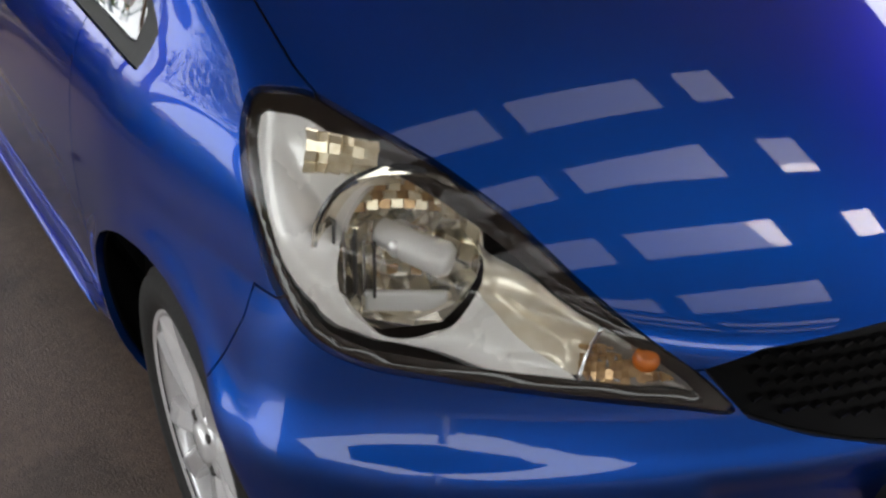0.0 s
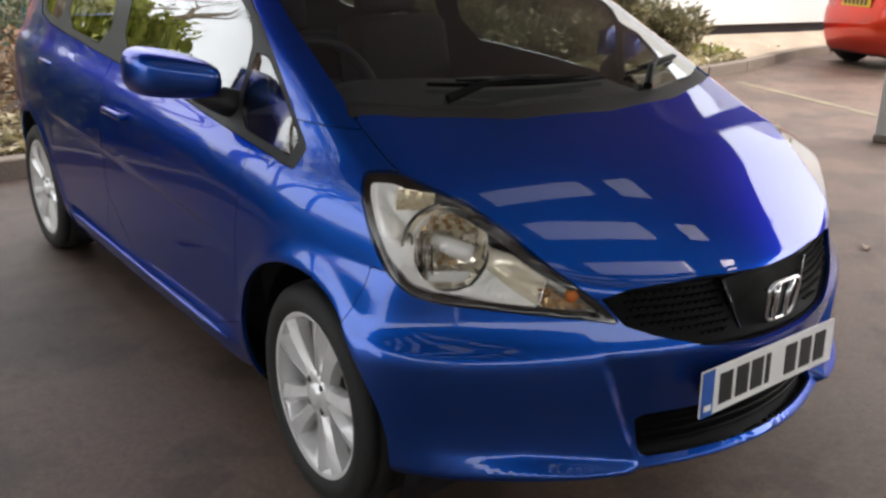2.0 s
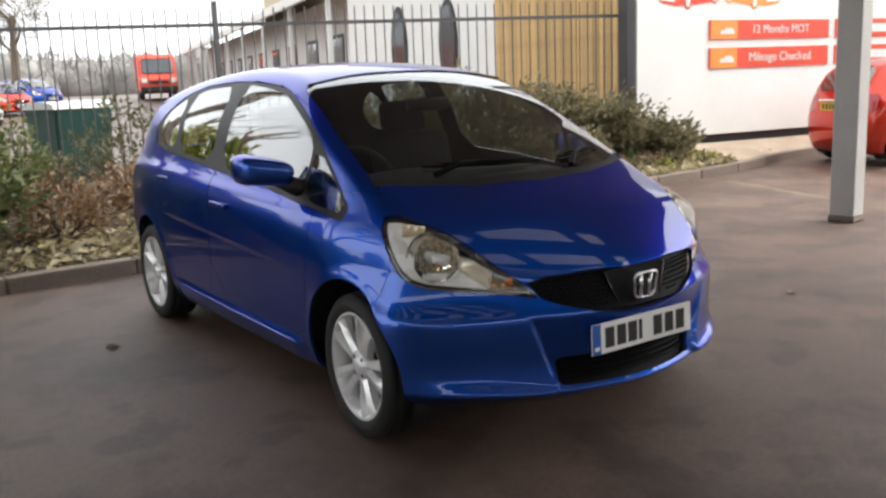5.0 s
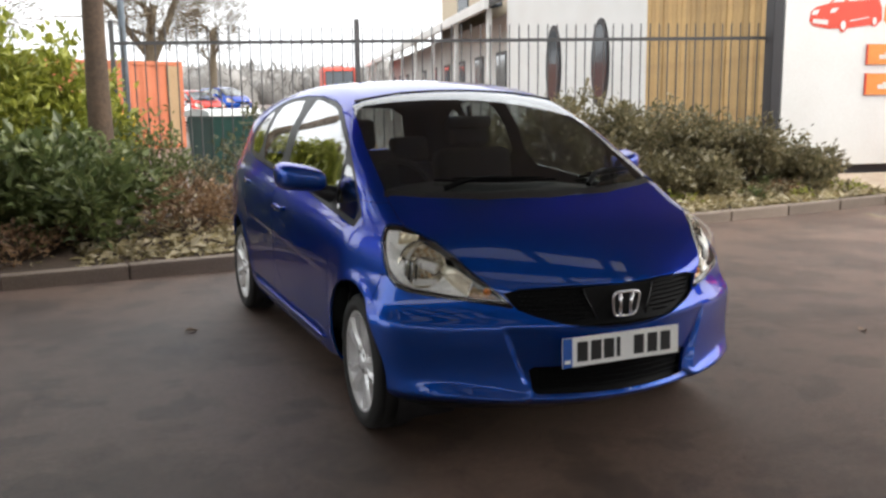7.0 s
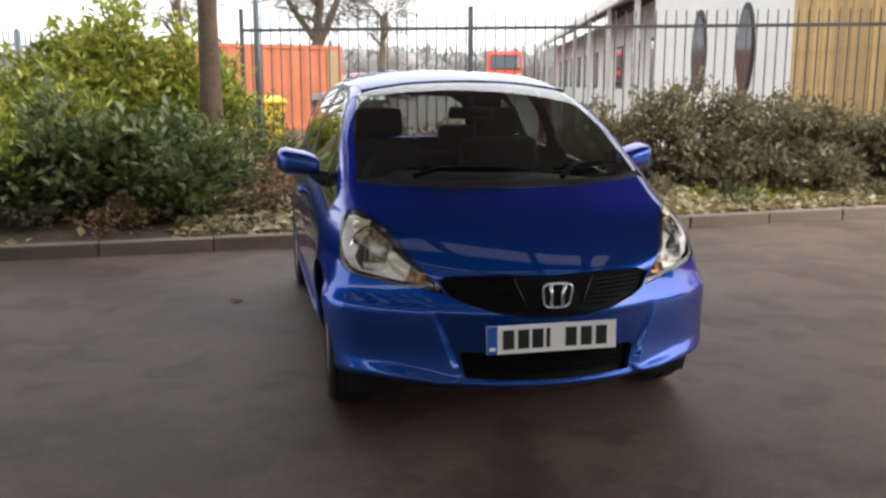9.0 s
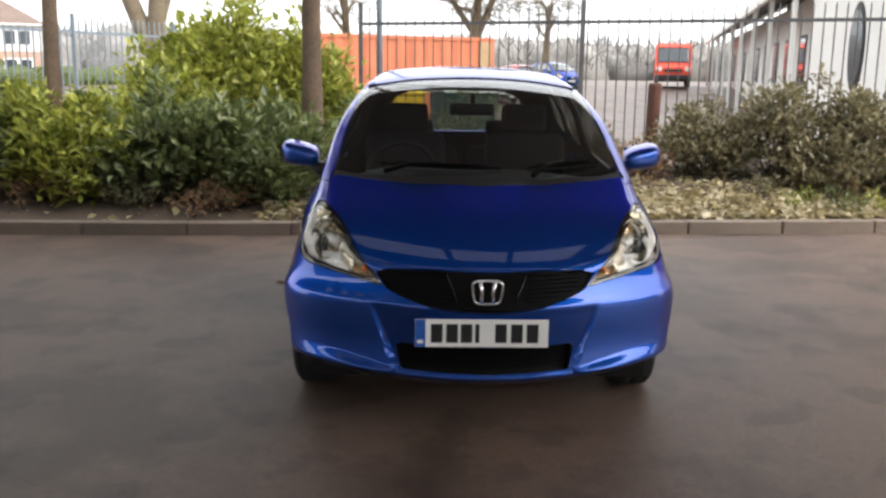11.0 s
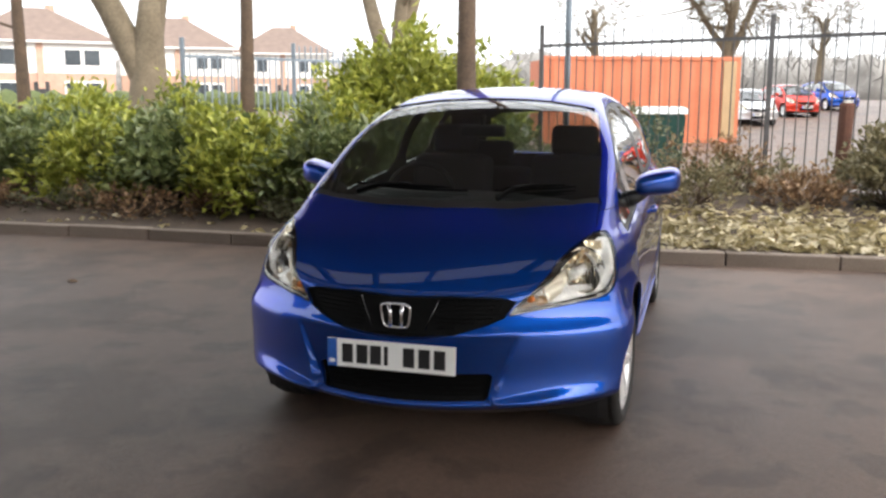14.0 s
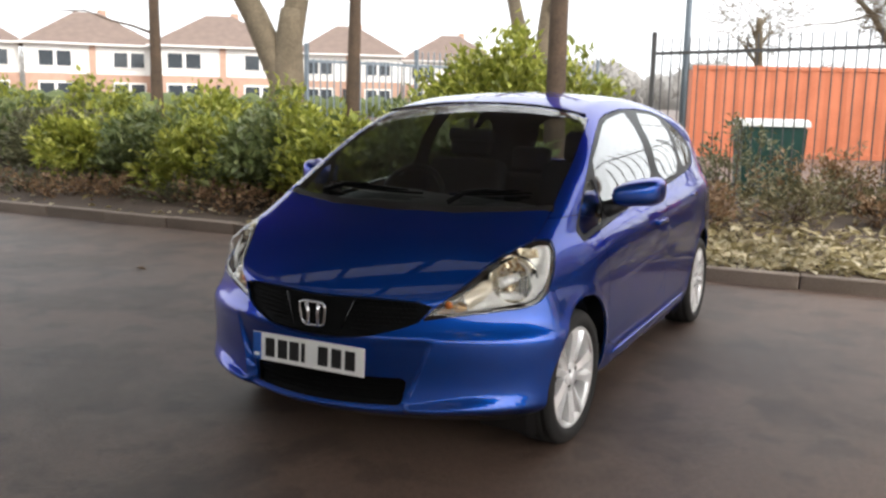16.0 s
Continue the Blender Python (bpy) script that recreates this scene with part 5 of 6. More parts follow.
# ---- railings ----
def add_railing(name, a, b, za, zb, gap, material, label, bar=0.009, over=0.21, posts=()):
    """Round bars through two flat rails, thicker posts."""
    ob = tagged(empty(name), label, "railing", kind="structure")
    a, b = Vector((*a, 0)), Vector((*b, 0))
    n = int((b - a).length / gap)
    for k in range(n + 1):
        t = k / n
        p = a.lerp(b, t)
        zr = za + (zb - za) * t
        bm = bmesh.new()
        tube(bm, [(0, 0, 0.15), (0, 0, zr + over - 0.03), (0, 0, zr + over)], [bar, bar, bar * 0.3], 7)
        o = part("bar", bm, material, ob)
        o.location = p
    for dz in (0.0, -1.65):
        bm = bmesh.new()
        d = (b - a).normalized()
        s = Vector((-d.y, d.x, 0)) * 0.006
        v = []
        for q, z in ((a, za), (b, zb)):
            v += [bm.verts.new(q + sg * s + Vector((0, 0, z + dz + h))) for sg, h in ((-1, -0.022), (1, -0.022), (1, 0.022), (-1, 0.022))]
        for k in range(4):
            bm.faces.new((v[k], v[(k + 1) % 4], v[4 + (k + 1) % 4], v[4 + k]))
        bm.faces.new(v[:4][::-1])
        bm.faces.new(v[4:])
        part("rail", bm, material, ob)
    for t in posts:
        p, zr = a.lerp(b, t), za + (zb - za) * t
        bm = bmesh.new()
        box(bm, (p.x, p.y, (zr + 0.28) / 2), (0.06, 0.06, zr + 0.28), 0.006)
        part("post", bm, material, ob)
    return ob


add_railing("railing", (-1.13, 8.62), (7.35, 6.32), 2.10, 2.16, 0.128, M["rail"], "black steel railings with pointed bars", posts=(0.0, 0.345, 1.0))
add_railing("railing", (-6.75, 8.63), (-5.77, 10.51), 2.02, 2.02, 0.12, M["rail_blue"], "grey-blue steel gate railings", 0.014, 0.05, (0.0, 1.0))
add_railing("railing", (-5.77, 10.51), (-3.7, 14.3), 2.02, 2.02, 0.12, M["rail_blue"], "grey-blue steel gate railings", 0.014, 0.25, (0.5, 1.0))

bm = bmesh.new()
tube(bm, [(-0.92, 9.6, 0), (-0.92, 9.6, 6.5)], [0.05, 0.035], 10)
tagged(part("lamp_post", bm, M["rail_blue"], smooth=True), "slim grey steel lamp post", "lamp post")
bm = bmesh.new()
tube(bm, [(2.55, 7.0, 0.2), (2.56, 7.0, 0.9), (2.57, 7.0, 1.33), (2.57, 7.0, 1.36)], [0.085, 0.08, 0.082, 0.07], 10)
tagged(part("stump", bm, M["rust"]), "dark rusty stump of a sawn-off post", "post")


# ---- walls and buildings to the right ----
A_, B_ = Vector((7.3, 6.1, 0)), Vector((14.6, 4.85, 0))
along = (B_ - A_).normalized()
wall_m = Matrix.Translation(A_) @ Matrix.Rotation(math.atan2(along.y, along.x), 4, "Z")
bm = bmesh.new()
box(bm, (5, 0.12, 3.35), (10, 0.24, 5.9), 0.01, wall_m)
signwall = tagged(part("wall_signs", bm, M["white_wall"]), "white painted panel wall with red signs", "wall", kind="structure")
bm = bmesh.new()
box(bm, (5, 0.16, 0.2), (9.96, 0.2, 0.39), 0, wall_m)
part("plinth", bm, M["dark_frame"], signwall)
bm = bmesh.new()
box(bm, (-0.09, 0.10, 3.2), (0.16, 0.2, 6.4), 0.01, wall_m)
part("corner_post", bm, M["dark_frame"], signwall)


def add_sign(u, z, w, h, text):
    m = wall_m @ pose(u + w / 2, -0.012, z)
    ob = tagged(empty("wall_sign"), "red panel sign with white lettering on a white wall", "sign", "red wall signs")
    ob.matrix_world = m
    bm = bmesh.new()
    box(bm, (0, 0, 0), (w, 0.02, h), 0.003)
    part("board", bm, M["sign_red"], ob)
    bm = bmesh.new()
    box(bm, (-w * 0.385, -0.0105, 0), (w * 0.21, 0.003, h * 0.97), 0)
    part("end_panel", bm, M["sign_orange"], ob, "orange end of the board")
    bm = bmesh.new()
    box(bm, (-w * 0.36, -0.013, -h * 0.12), (w * 0.11, 0.004, h * 0.20), 0.001)
    box(bm, (-w * 0.35, -0.013, h * 0.02), (w * 0.06, 0.004, h * 0.14), 0.001)
    part("pictogram", bm, M["sign_white"], ob)
    fc = bpy.data.curves.new("lettering", "FONT")
    fc.body, fc.size, fc.align_x, fc.align_y, fc.extrude = text, h * 0.62, "CENTER", "CENTER", 0.002
    fo = new("lettering", fc)
    fo.parent, fo.matrix_local = ob, pose(w * 0.08, -0.014, 0, 90)
    fo.data.materials.append(M["sign_white"])


add_sign(1.30, 1.52, 2.42, 0.30, "Mileage Checked")
add_sign(1.30, 1.93, 2.42, 0.28, "12 Months MOT")
for z in (1.52, 1.93):
    m = wall_m @ pose(3.87 + 1.2, -0.012, z)
    ob = tagged(empty("wall_sign"), "red panel sign with a pale bar of lettering", "sign", "red wall signs")
    ob.matrix_world = m
    bm = bmesh.new()
    box(bm, (0, 0, 0), (2.4, 0.02, 0.29), 0.003)
    part("board", bm, M["sign_red"], ob)
    bm = bmesh.new()
    box(bm, (0.1, -0.013, 0), (1.3, 0.004, 0.13), 0.001)
    part("bar", bm, M["sign_white"], ob)


def add_car_picture(u, flip, paint, label):
    """A flat drawing of a hatchback, cut from sheet and fixed to the wall."""
    m = wall_m @ Matrix.Translation((u, 0, 2.25))

    def sheet(name, pts, out, material, parent=None):
        bm = bmesh.new()
        pts = [(1.15 - a if flip else a, b) for a, b in pts]
        f = bm.faces.new([bm.verts.new((a, -out, b)) for a, b in pts])
        r = bmesh.ops.extrude_face_region(bm, geom=[f])
        bmesh.ops.translate(bm, vec=(0, -0.004, 0), verts=[v for v in r["geom"] if isinstance(v, bmesh.types.BMVert)])
        bmesh.ops.recalc_face_normals(bm, faces=bm.faces)
        bmesh.ops.transform(bm, matrix=m, verts=bm.verts)
        return part(name, bm, M[material], parent)

    def oval(cx, cz, rx, rz):
        return [(cx + rx * math.cos(k * math.pi / 9), cz + rz * math.sin(k * math.pi / 9)) for k in range(18)]

    pic = tagged(sheet("car_picture", [(0.0, 0.12), (0.02, 0.25), (0.10, 0.31), (0.30, 0.36), (0.46, 0.53), (0.60, 0.57), (0.92, 0.56), (1.08, 0.44), (1.14, 0.32), (1.15, 0.14), (1.08, 0.09), (0.60, 0.03), (0.30, 0.02), (0.06, 0.06)], 0.002, paint), label, "sign", "car pictures")
    sheet("windscreen_shape", [(0.34, 0.37), (0.47, 0.505), (0.57, 0.525), (0.53, 0.385)], 0.006, "sign_white", pic)
    sheet("window_shape", [(0.59, 0.39), (0.63, 0.525), (0.75, 0.525), (0.75, 0.40)], 0.006, "sign_white", pic)
    sheet("window_shape", [(0.78, 0.405), (0.78, 0.525), (0.88, 0.515), (0.97, 0.425)], 0.006, "sign_white", pic)
    sheet("lamp_shape", [(0.025, 0.20), (0.05, 0.26), (0.15, 0.28), (0.12, 0.21)], 0.006, "sign_white", pic)
    sheet("lamp_shape", [(0.31, 0.23), (0.34, 0.29), (0.45, 0.31), (0.40, 0.24)], 0.006, "sign_white", pic)
    sheet("bumper_shape", [(0.05, 0.095), (0.06, 0.15), (0.29, 0.14), (0.29, 0.075)], 0.006, "sign_white", pic)
    sheet("sill_shape", [(0.64, 0.12), (0.64, 0.135), (0.94, 0.19), (0.94, 0.175)], 0.006, "sign_white", pic)
    for cx, cz, k in ((0.53, 0.07, 1.0), (1.03, 0.13, 0.82)):
        tyre = sheet("tyre_shape", oval(cx, cz, 0.065 * k, 0.095 * k), 0.006, paint, pic)
        sheet("hub_shape", oval(cx, cz, 0.040 * k, 0.062 * k), 0.010, "sign_white", tyre)


add_car_picture(0.37, False, "sign_red", "flat red drawing of a hatchback on a white wall")
add_car_picture(1.55, True, "sign_orange", "flat orange drawing of a hatchback on a white wall")

# ochre timber boarding between the railings and the white building
boarding = tagged(empty("timber_wall"), "wall of upright ochre timber boards", "wall", kind="structure")
a, b = Vector((7.75, 6.9, 0)), Vector((8.2, 10.4, 0))
n = 24
for k in range(n):
    p = a.lerp(b, (k + 0.5) / n)
    bm = bmesh.new()
    w = (b - a).length / n
    box(bm, (0, 0, 0), (0.03, w - 0.012, 5.4), 0.004)
    o = part("board", bm, M["timber"], boarding)
    o.matrix_local = pose(p.x + random.uniform(-0.008, 0.008), p.y, 2.7, 0, 0, -7.3)
bm = bmesh.new()
box(bm, (0, 0, 0), (0.08, 3.5, 5.38), 0, pose(8.045, 8.65, 2.7, 0, 0, -7.3))
part("backing", bm, M["dark_frame"], boarding)


def window_in(parent, x, y, z, w, h, arch=False):
    """A framed window in a wall that faces -x."""
    pts = []
    if arch:
        pts = [(0.5 * w * math.cos(t), 0.5 * h * math.sin(t)) for t in np.linspace(0, 2 * math.pi, 24, endpoint=False)]
    else:
        pts = [(-w / 2, -h / 2), (w / 2, -h / 2), (w / 2, h / 2), (-w / 2, h / 2)]
    win = None
    for nm, sc, dx, mt in (("window", 1.0, -0.03, "dark_frame"), ("pane", 0.86, -0.045, "window_dark")):
        bm = bmesh.new()
        f = bm.faces.new([bm.verts.new((x + dx, y + p * sc, z + q * sc)) for p, q in pts])
        r = bmesh.ops.extrude_face_region(bm, geom=[f])
        bmesh.ops.translate(bm, vec=(0.08, 0, 0), verts=[v for v in r["geom"] if isinstance(v, bmesh.types.BMVert)])
        bmesh.ops.recalc_face_normals(bm, faces=bm.faces)
        o = part(nm, bm, M[mt], win or parent)
        win = win or o


hall = tagged(empty("white_building"), "white rendered building with oval windows and a veranda", "building")
bm = bmesh.new()
box(bm, (11.2, 13.15, 3.0), (6.0, 5.5, 6.0), 0.02)
part("wall", bm, M["white_wall"], hall)
for y in (11.9, 13.7):
    window_in(hall, 8.2, y, 2.05, 0.62, 1.75, True)
# long veranda wing, running away from the white block
wing_m = Matrix.Translation((9.3, 15.9, 0)) @ Matrix.Rotation(math.radians(-14.5), 4, "Z")
wing = tagged(empty("veranda_wing"), "long white wing with dark windows under a veranda roof", "building")
wing.matrix_world = wing_m
bm = bmesh.new()
box(bm, (3.0, 19.0, 1.9), (6.0, 38.0, 3.8), 0.02)
part("wall", bm, M["white_wall"], wing, "white rendered wall")
for k in range(11):
    window_in(wing, 0.0, 1.6 + 3.3 * k, 2.0, 1.4, 1.5)
bm = bmesh.new()
v = [bm.verts.new(q) for q in ((-1.5, 0, 3.55), (-1.5, 38.5, 3.55), (3.0, 38.5, 5.6), (3.0, 0, 5.6))]
f = bm.faces.new(v)
r = bmesh.ops.extrude_face_region(bm, geom=[f])
bmesh.ops.translate(bm, vec=(0, 0, 0.12), verts=[q for q in r["geom"] if isinstance(q, bmesh.types.BMVert)])
bmesh.ops.recalc_face_normals(bm, faces=bm.faces)
roof = part("roof", bm, M["slate"], wing, "grey sloping roof")
bm = bmesh.new()
box(bm, (-1.52, 19.2, 3.6), (0.12, 38.6, 0.26), 0.02)
part("gutter", bm, M["white_wall"], roof)
for k in range(9):
    bm = bmesh.new()
    box(bm, (-1.35, 0.4 + 4.6 * k, 1.77), (0.12, 0.12, 3.55), 0.01)
    part("veranda_post", bm, M["white_wall"], wing)
bm = bmesh.new()
box(bm, (22, 33, 4.5), (9, 16, 9.0), 0.02)
back = tagged(empty("cream_building"), "tall cream building behind the veranda roof", "building")
part("wall", bm, M["cream_wall"], back)
for k in range(4):
    window_in(back, 17.5, 27.5 + 3.6 * k, 6.4, 1.3, 1.7)
bm = bmesh.new()
box(bm, (22, 33, 9.15), (9.6, 16.6, 0.3), 0.02)
part("roof", bm, M["slate"], back)


# ---- container, bin, sign, vans beyond the railings ----
def add_container():
    m = Matrix.Translation((-3.67, 23.2, 0)) @ Matrix.Rotation(math.atan2(0.37, 0.93), 4, "Z")
    ob = tagged(empty("shipping_container"), "orange corrugated steel shipping container", "container")
    bm = bmesh.new()
    nw = 44
    rows = []
    for k in range(nw + 1):
        x = 0.06 + 5.5 * k / nw
        yy = 0.0 if (k // 2) % 2 else 0.035
        rows.append((bm.verts.new((x, yy, 0.15)), bm.verts.new((x, yy, 2.48))))
    for p, q in zip(rows, rows[1:]):
        bm.faces.new((p[0], q[0], q[1], p[1]))
    box(bm, (3.05, 1.25, 1.3), (6.0, 2.35, 2.4))
    bmesh.ops.transform(bm, matrix=m, verts=bm.verts)
    part("side_panel", bm, M["container"], ob)
    for nm, c, s in (("top_rail", (3.03, 0.03, 2.54), (6.06, 0.08, 0.12)), ("bottom_rail", (3.03, 0.03, 0.08), (6.06, 0.08, 0.16)), ("corner_casting", (0.03, 0.03, 1.3), (0.12, 0.10, 2.6)), ("corner_casting", (6.03, 0.03, 1.3), (0.12, 0.10, 2.6))):
        bm = bmesh.new()
        box(bm, c, s, 0.008, m)
        part(nm, bm, M["container"], ob)
    bm = bmesh.new()
    box(bm, (5.77, 0.02, 1.31), (0.42, 0.07, 2.3), 0.01, m)
    part("end_panel", bm, M["container_door"], ob, "tan end panel")


add_container()


def add_bin():
    m = Matrix.Translation((0.32, 9.25, 0)) @ Matrix.Rotation(math.atan2(0.36, 0.93), 4, "Z") @ Matrix.Diagonal((0.66, 0.66, 0.97, 1))
    ob = tagged(empty("wheeled_bin"), "dark green four-wheeled bin with pale lid", "bin")
    bm = bmesh.new()
    v = [bm.verts.new((sx * w, sy * d, z)) for w, d, z in ((0.56, 0.40, 0.2), (0.62, 0.50, 1.22)) for sx, sy in ((-1, -1), (1, -1), (1, 1), (-1, 1))]
    for k in range(4):
        bm.faces.new((v[k], v[(k + 1) % 4], v[4 + (k + 1) % 4], v[4 + k]))
    bm.faces.new(v[:4][::-1])
    bm.faces.new(v[4:])
    bmesh.ops.bevel(bm, geom=bm.edges[:], offset=0.03, segments=2, affect="EDGES")
    bmesh.ops.transform(bm, matrix=m, verts=bm.verts)
    part("tub", bm, M["bin_green"], ob)
    bm = bmesh.new()
    rows = []
    for k in range(9):
        a = math.pi * k / 8
        rows.append([bm.verts.new((x, -0.53 * math.cos(a), 1.22 + 0.10 * math.sin(a) ** 0.6)) for x in (-0.66, 0.66)])
    for p, q in zip(rows, rows[1:]):
        bm.faces.new((p[0], p[1], q[1], q[0]))
    bm.faces.new([r[0] for r in rows][::-1])
    bm.faces.new([r[1] for r in rows])
    bmesh.ops.recalc_face_normals(bm, faces=bm.faces)
    bmesh.ops.transform(bm, matrix=m, verts=bm.verts)
    part("lid", bm, M["bin_lid"], ob, "pale grey lid")
    for sx in (-0.45, 0.45):
        for sy in (-0.3, 0.3):
            bm = bmesh.new()
            lathe(bm, [(-0.025, 0.02), (-0.025, 0.1), (0.025, 0.1), (0.025, 0.02)], 16, "x", (sx, sy, 0.1))
            bmesh.ops.transform(bm, matrix=m, verts=bm.verts)
            part("caster", bm, M["rubber"], ob)


add_bin()


def add_grit_bin(x, y, turn):
    """A yellow grit bin: tapering tub on a foot, sloping lid."""
    ob = tagged(empty("grit_bin", (x, y, 0), turn), "yellow plastic grit bin on the far tarmac", "bin")
    bm = bmesh.new()
    v = [bm.verts.new((sx * w, sy * d, z)) for w, d, z in ((0.36, 0.26, 0.0), (0.44, 0.34, 0.98)) for sx, sy in ((-1, -1), (1, -1), (1, 1), (-1, 1))]
    for k in range(4):
        bm.faces.new((v[k], v[(k + 1) % 4], v[4 + (k + 1) % 4], v[4 + k]))
    bm.faces.new(v[:4][::-1])
    bm.faces.new(v[4:])
    bmesh.ops.bevel(bm, geom=bm.edges[:], offset=0.03, segments=2, affect="EDGES")
    part("tub", bm, M["yellow"], ob)
    bm = bmesh.new()
    box(bm, (0, 0, 0), (0.94, 0.76, 0.09), 0.03, pose(0, 0, 1.06, 8))
    part("lid", bm, M["yellow"], ob)


add_grit_bin(-0.72, 16.6, 10)


def add_van(x, y, turn):
    z = ground_height(y)
    ob = tagged(empty("van", (x, y, z), turn), "red delivery van seen from the front", "van")

    def put(nm, c, s, bev, mt, label=""):
        bm = bmesh.new()
        box(bm, c, s, bev)
        part(nm, bm, M[mt], ob, label)
    bm = bmesh.new()
    prof = [(-2.6, 0.4), (-2.65, 1.05), (-2.2, 1.3), (-1.6, 2.25), (-1.3, 2.45), (2.6, 2.5), (2.65, 0.4)]
    rows = [[bm.verts.new((sx, yy, zz)) for yy, zz in prof] for sx in (-1.0, 1.0)]
    for k in range(len(prof)):
        j = (k + 1) % len(prof)
        bm.faces.new((rows[0][k], rows[0][j], rows[1][j], rows[1][k]))
    bm.faces.new(rows[0][::-1])
    bm.faces.new(rows[1])
    bmesh.ops.recalc_face_normals(bm, faces=bm.faces)
    bmesh.ops.bevel(bm, geom=bm.edges[:], offset=0.07, segments=2, affect="EDGES")
    part("body", bm, M["sign_red"], ob, "red body")
    bm = bmesh.new()
    box(bm, (0, 0, 0), (1.66, 0.03, 0.95), 0.05, pose(0, -1.93, 1.80, -32))
    part("windscreen", bm, M["window_dark"], ob)
    put("bumper", (0, -2.68, 0.55), (1.96, 0.14, 0.28), 0.04, "black_plastic")
    put("grille", (0, -2.66, 0.92), (1.0, 0.05, 0.16), 0.02, "black_plastic")
    for s in (-1, 1):
        put("headlamp", (s * 0.78, -2.62, 1.0), (0.30, 0.10, 0.24), 0.04, "sign_white")
        for yy in (-1.7, 1.7):
            bm = bmesh.new()
            lathe(bm, [(-0.1, 0.15), (-0.1, 0.34), (0.1, 0.34), (0.1, 0.15)], 24, "x", (s * 0.88, yy, 0.34))
            part("wheel", bm, M["rubber"], ob)
    put("sill", (0, 0, 0.45), (1.9, 4.6, 0.3), 0.03, "black_plastic")


add_van(14.4, 49.7, -14)


# ---- houses across the road ----
def add_house(x, y, w, d, turn, label):
    z = 0.2
    ob = tagged(empty("house", (x, y, z), turn), label, "house", "semi-detached houses")

    def put(nm, c, s, mt, parent=ob, lab=""):
        bm = bmesh.new()
        box(bm, c, s, 0.02)
        return part(nm, bm, M[mt], parent, lab)
    put("lower_wall", (0, 0, 1.35), (w, d, 2.7), "brick", lab="red brick lower wall")
    put("upper_wall", (0, 0, 3.8), (w + 0.06, d + 0.06, 2.2), "white_wall", lab="white rendered upper wall")
    bm = bmesh.new()
    o = 0.45
    b = [bm.verts.new((sx * (w / 2 + o), sy * (d / 2 + o), 4.9)) for sx, sy in ((-1, -1), (1, -1), (1, 1), (-1, 1))]
    t = [bm.verts.new((-w * 0.10, 0, 7.5)), bm.verts.new((w * 0.10, 0, 7.5))]
    for q in ((b[0], b[1], t[1], t[0]), (b[1], b[2], t[1]), (b[2], b[3], t[0], t[1]), (b[3], b[0], t[0]), b[::-1]):
        bm.faces.new(q)
    rf = part("roof", bm, M["roof_tile"], ob, "brown tiled hipped roof")
    put("chimney", (w * 0.12, 0.4, 7.1), (0.6, 0.8, 1.3), "brick", rf)
    put("gutter", (0, -d / 2 - 0.42, 4.86), (w + 0.9, 0.14, 0.14), "sign_white", rf)
    put("pier", (0, -d / 2 - 0.08, 3.2), (0.45, 0.16, 3.2), "brick", lab="red brick pier between the two halves")
    for sx in (-0.28, 0.28):
        for zz, hh, nm in ((3.80, 1.35, "window"), (1.5, 1.3, "window")):
            win = put(nm, (sx * w, -d / 2 - 0.05, zz), (w * 0.26, 0.12, hh), "sign_white")
            for e in (-0.065, 0.065):
                put("pane", (sx * w + e * w, -d / 2 - 0.11, zz), (w * 0.105, 0.03, hh * 0.8), "window_dark", win)
    dr = put("front_door", (0, -d / 2 - 0.05, 1.05), (1.0, 0.1, 2.1), "dark_frame")


add_house(-55.5, 47.5, 9.2, 8.0, 52, "white and brick semi-detached house with hipped roof")
add_house(-47.0, 52.9, 10.0, 8.0, 44, "cream and brick house with brown hipped roof")
add_house(-42.1, 63.6, 8.6, 8.0, 36, "white house with brown hipped roof")
add_house(-38.0, 75.5, 8.6, 8.0, 26, "distant white house with brown roof")
add_house(-61.6, 40.6, 7.4, 8.0, 60, "white rendered house with brown hipped roof")
bm = bmesh.new()
for k in range(40):
    x, y = -52 + 1.0 * k, 24 + 0.62 * k
    r = bmesh.ops.create_icosphere(bm, subdivisions=2, radius=1)
    for v in r["verts"]:
        v.co = Vector((v.co.x * 0.9, v.co.y * 0.8, max(v.co.z, -0.5) * 0.75)) * (1 + 0.25 * noise.noise(v.co * 2.2 + Vector((x, y, 0)))) + Vector((x, y, 0.9))
tagged(part("hedge", bm, M["hedge_far"]), "clipped hedge along the far road", "hedge", kind="stuff")

# far wooded skyline
bm = bmesh.new()
for k in range(140):
    a = math.radians(-75 + 150 * k / 139)
    R = 150 + 30 * noise.noise((k * 0.7, 0, 0))
    x, y = R * math.sin(a), R * math.cos(a)
    r = bmesh.ops.create_icosphere(bm, subdivisions=3, radius=1)
    hh = 5.5 + 3.0 * noise.noise((k * 0.31, 5, 0))
    for v in r["verts"]:
        v.co = Vector((v.co.x * 6, v.co.y * 4, v.co.z * hh * 0.85)) * (1 + 0.3 * noise.noise(v.co * 1.7 + Vector((x, y, 0))) + 0.22 * noise.noise(v.co * 6.0 + Vector((y, x, 0)))) + Vector((x, y, 2.0))
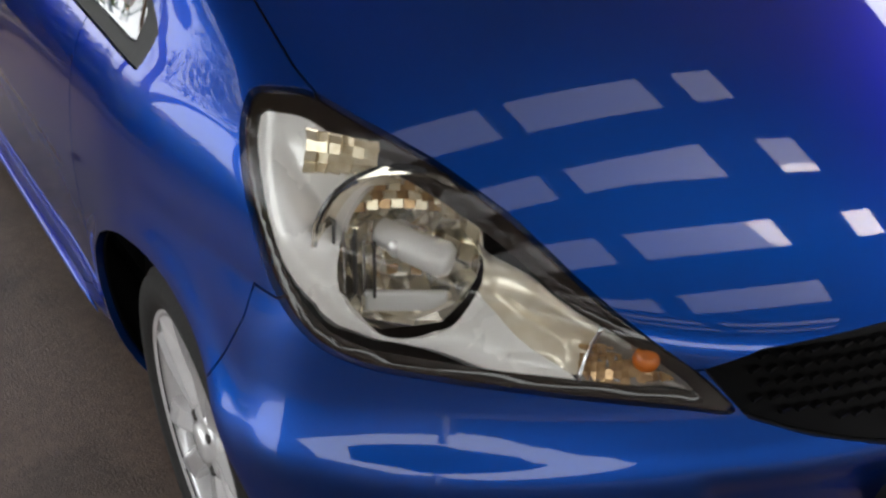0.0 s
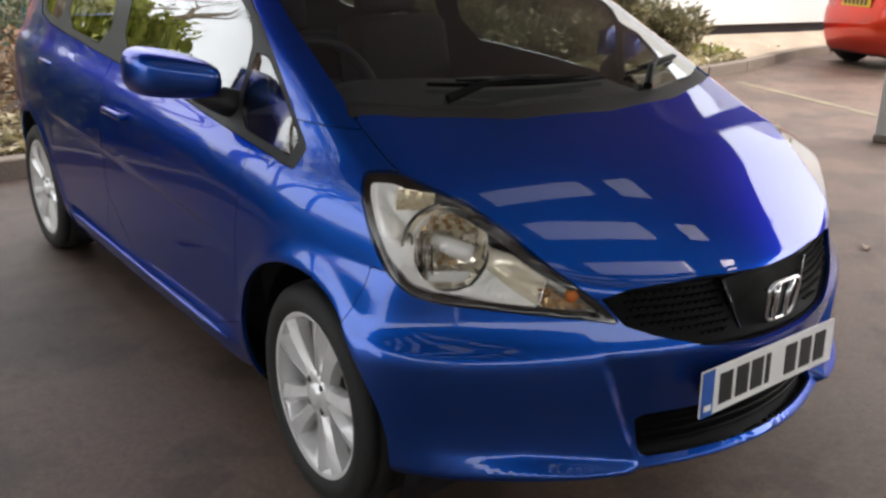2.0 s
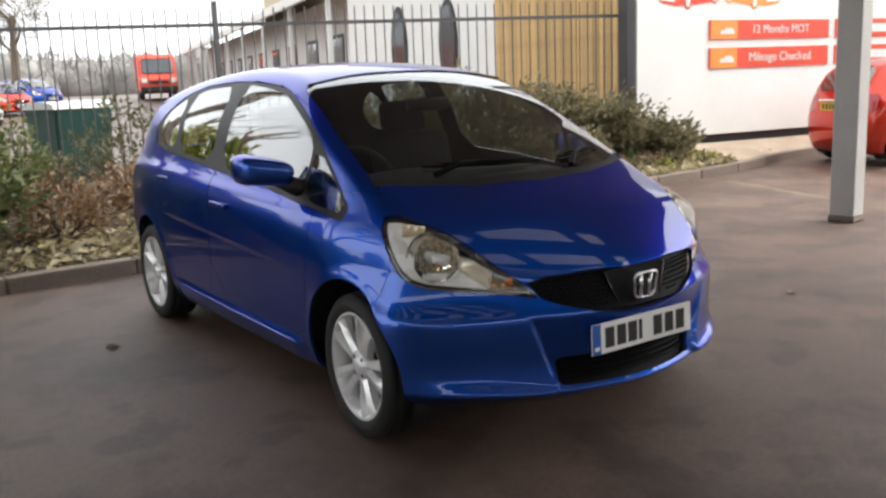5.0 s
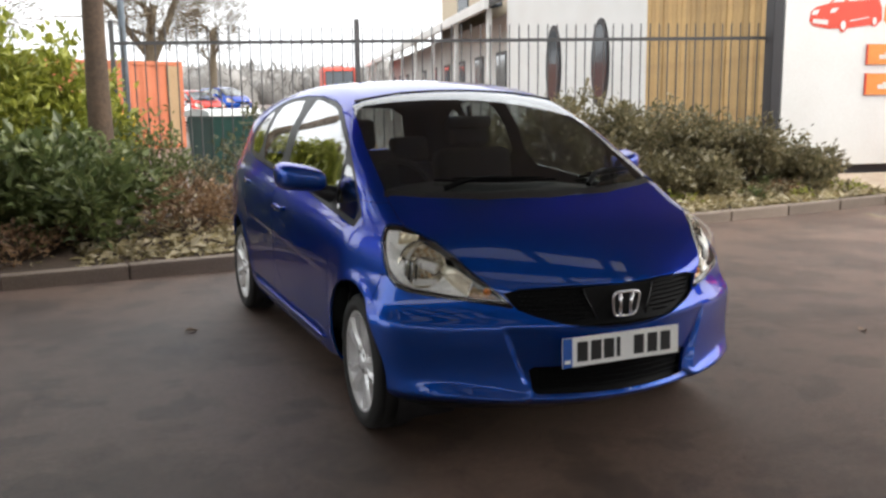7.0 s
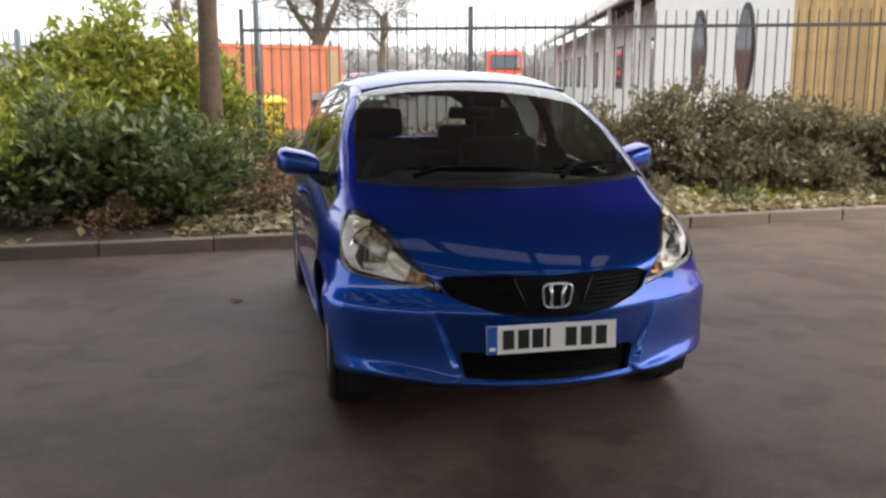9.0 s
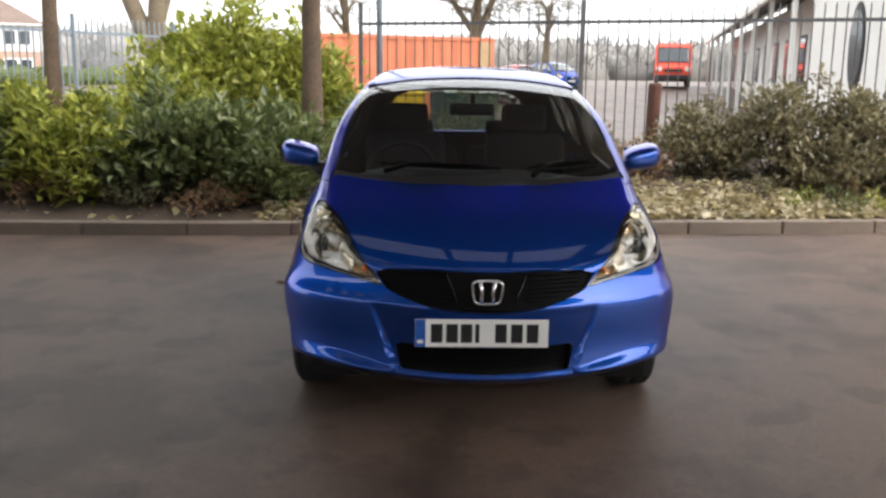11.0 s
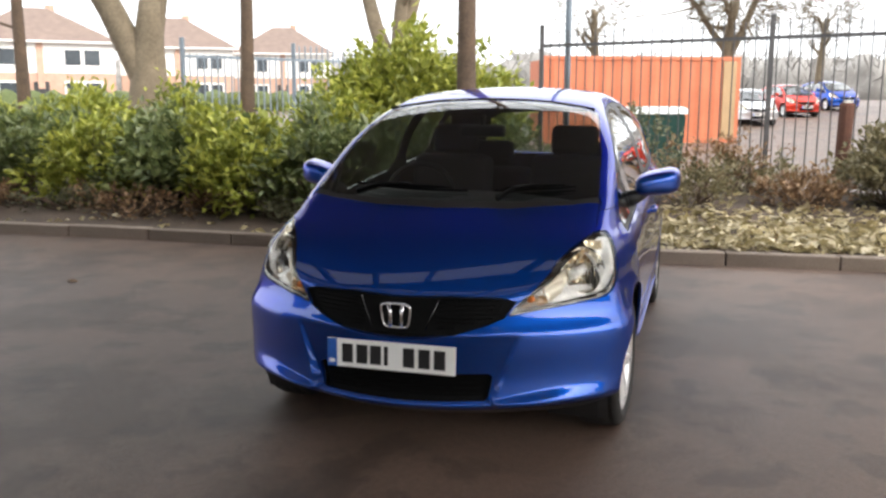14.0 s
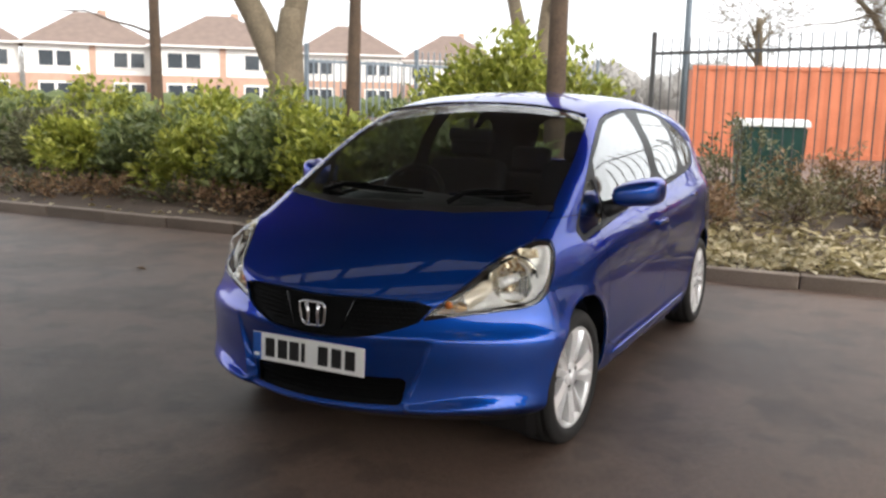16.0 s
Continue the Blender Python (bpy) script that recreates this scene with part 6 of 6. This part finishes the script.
M["woods"] = mat("bare_woods", (0.30, 0.285, 0.27), (0.20, 0.19, 0.175), rough=1.0, scale=0.3, fine=2, bump=1.0)
woods = tagged(part("far_woods", bm, M["woods"], smooth=True), "far grey-brown winter woods on the skyline", "woods", kind="stuff")
# bare crowns breaking its outline
n = 16000
k = rng.integers(0, 140, n)
a_ = np.radians(-75 + 150 * (k + rng.uniform(-0.6, 0.6, n)) / 139)
R_ = rng.uniform(128, 160, n)
top_ = np.array([6.2 + 3.2 * noise.noise((float(q) * 0.31, 5, 0)) for q in k])
p_ = np.stack((R_ * np.sin(a_), R_ * np.cos(a_), top_ * rng.uniform(0.3, 1.0, n)), 1)
L = rng.uniform(1.0, 2.8, n)
link("bare_crown", leaves_mesh("bare_crown", p_, rng.normal(size=(n, 3)) * 0.5 + np.array([0, 0, 1.0]), rng.normal(size=(n, 3)), L, L * 0.10), M["woods"], woods)["kind"] = "stuff"

# ---- other parked cars ----
red_car = tagged(build_car("hatchback_car", "red", 0.4), "red hatchback parked in a bay on tarmac", "car")
bm = bmesh.new()
box(bm, (0, 3.115, 0.80), (0.52, 0.012, 0.115), 0.002)
rear_plate = part("number_plate", bm, M["yellow"], red_car, "yellow rear number plate")
bm = bmesh.new()
for k in range(6):
    box(bm, (-0.19 + 0.075 * k, 3.123, 0.80), (0.045, 0.004, 0.075))
part("bars", bm, M["ink"], rear_plate)
bm = bmesh.new()
box(bm, (0, 3.10, 0.885), (0.62, 0.05, 0.035), 0.01)
part("tailgate_handle", bm, M["chrome"], red_car)
red_car.matrix_world = pose(11.9, 2.9, 0, 0, 0, 66)
far_car = copy_thing(red_car, pose(5.15, 40.8, ground_height(40.8), 0, 0, 22))
tagged(far_car, "small red car parked far beyond the railings")
white_car = tagged(build_car("hatchback_car", "white", 0.25), "white car parked far beyond the railings", "car")
white_car.matrix_world = pose(2.95, 35.4, ground_height(35.4), 0, 0, 14)
blue_car = copy_thing(car, pose(7.5, 45.8, ground_height(45.8), 0, 0, 24))
tagged(blue_car, "blue car parked far beyond the railings")
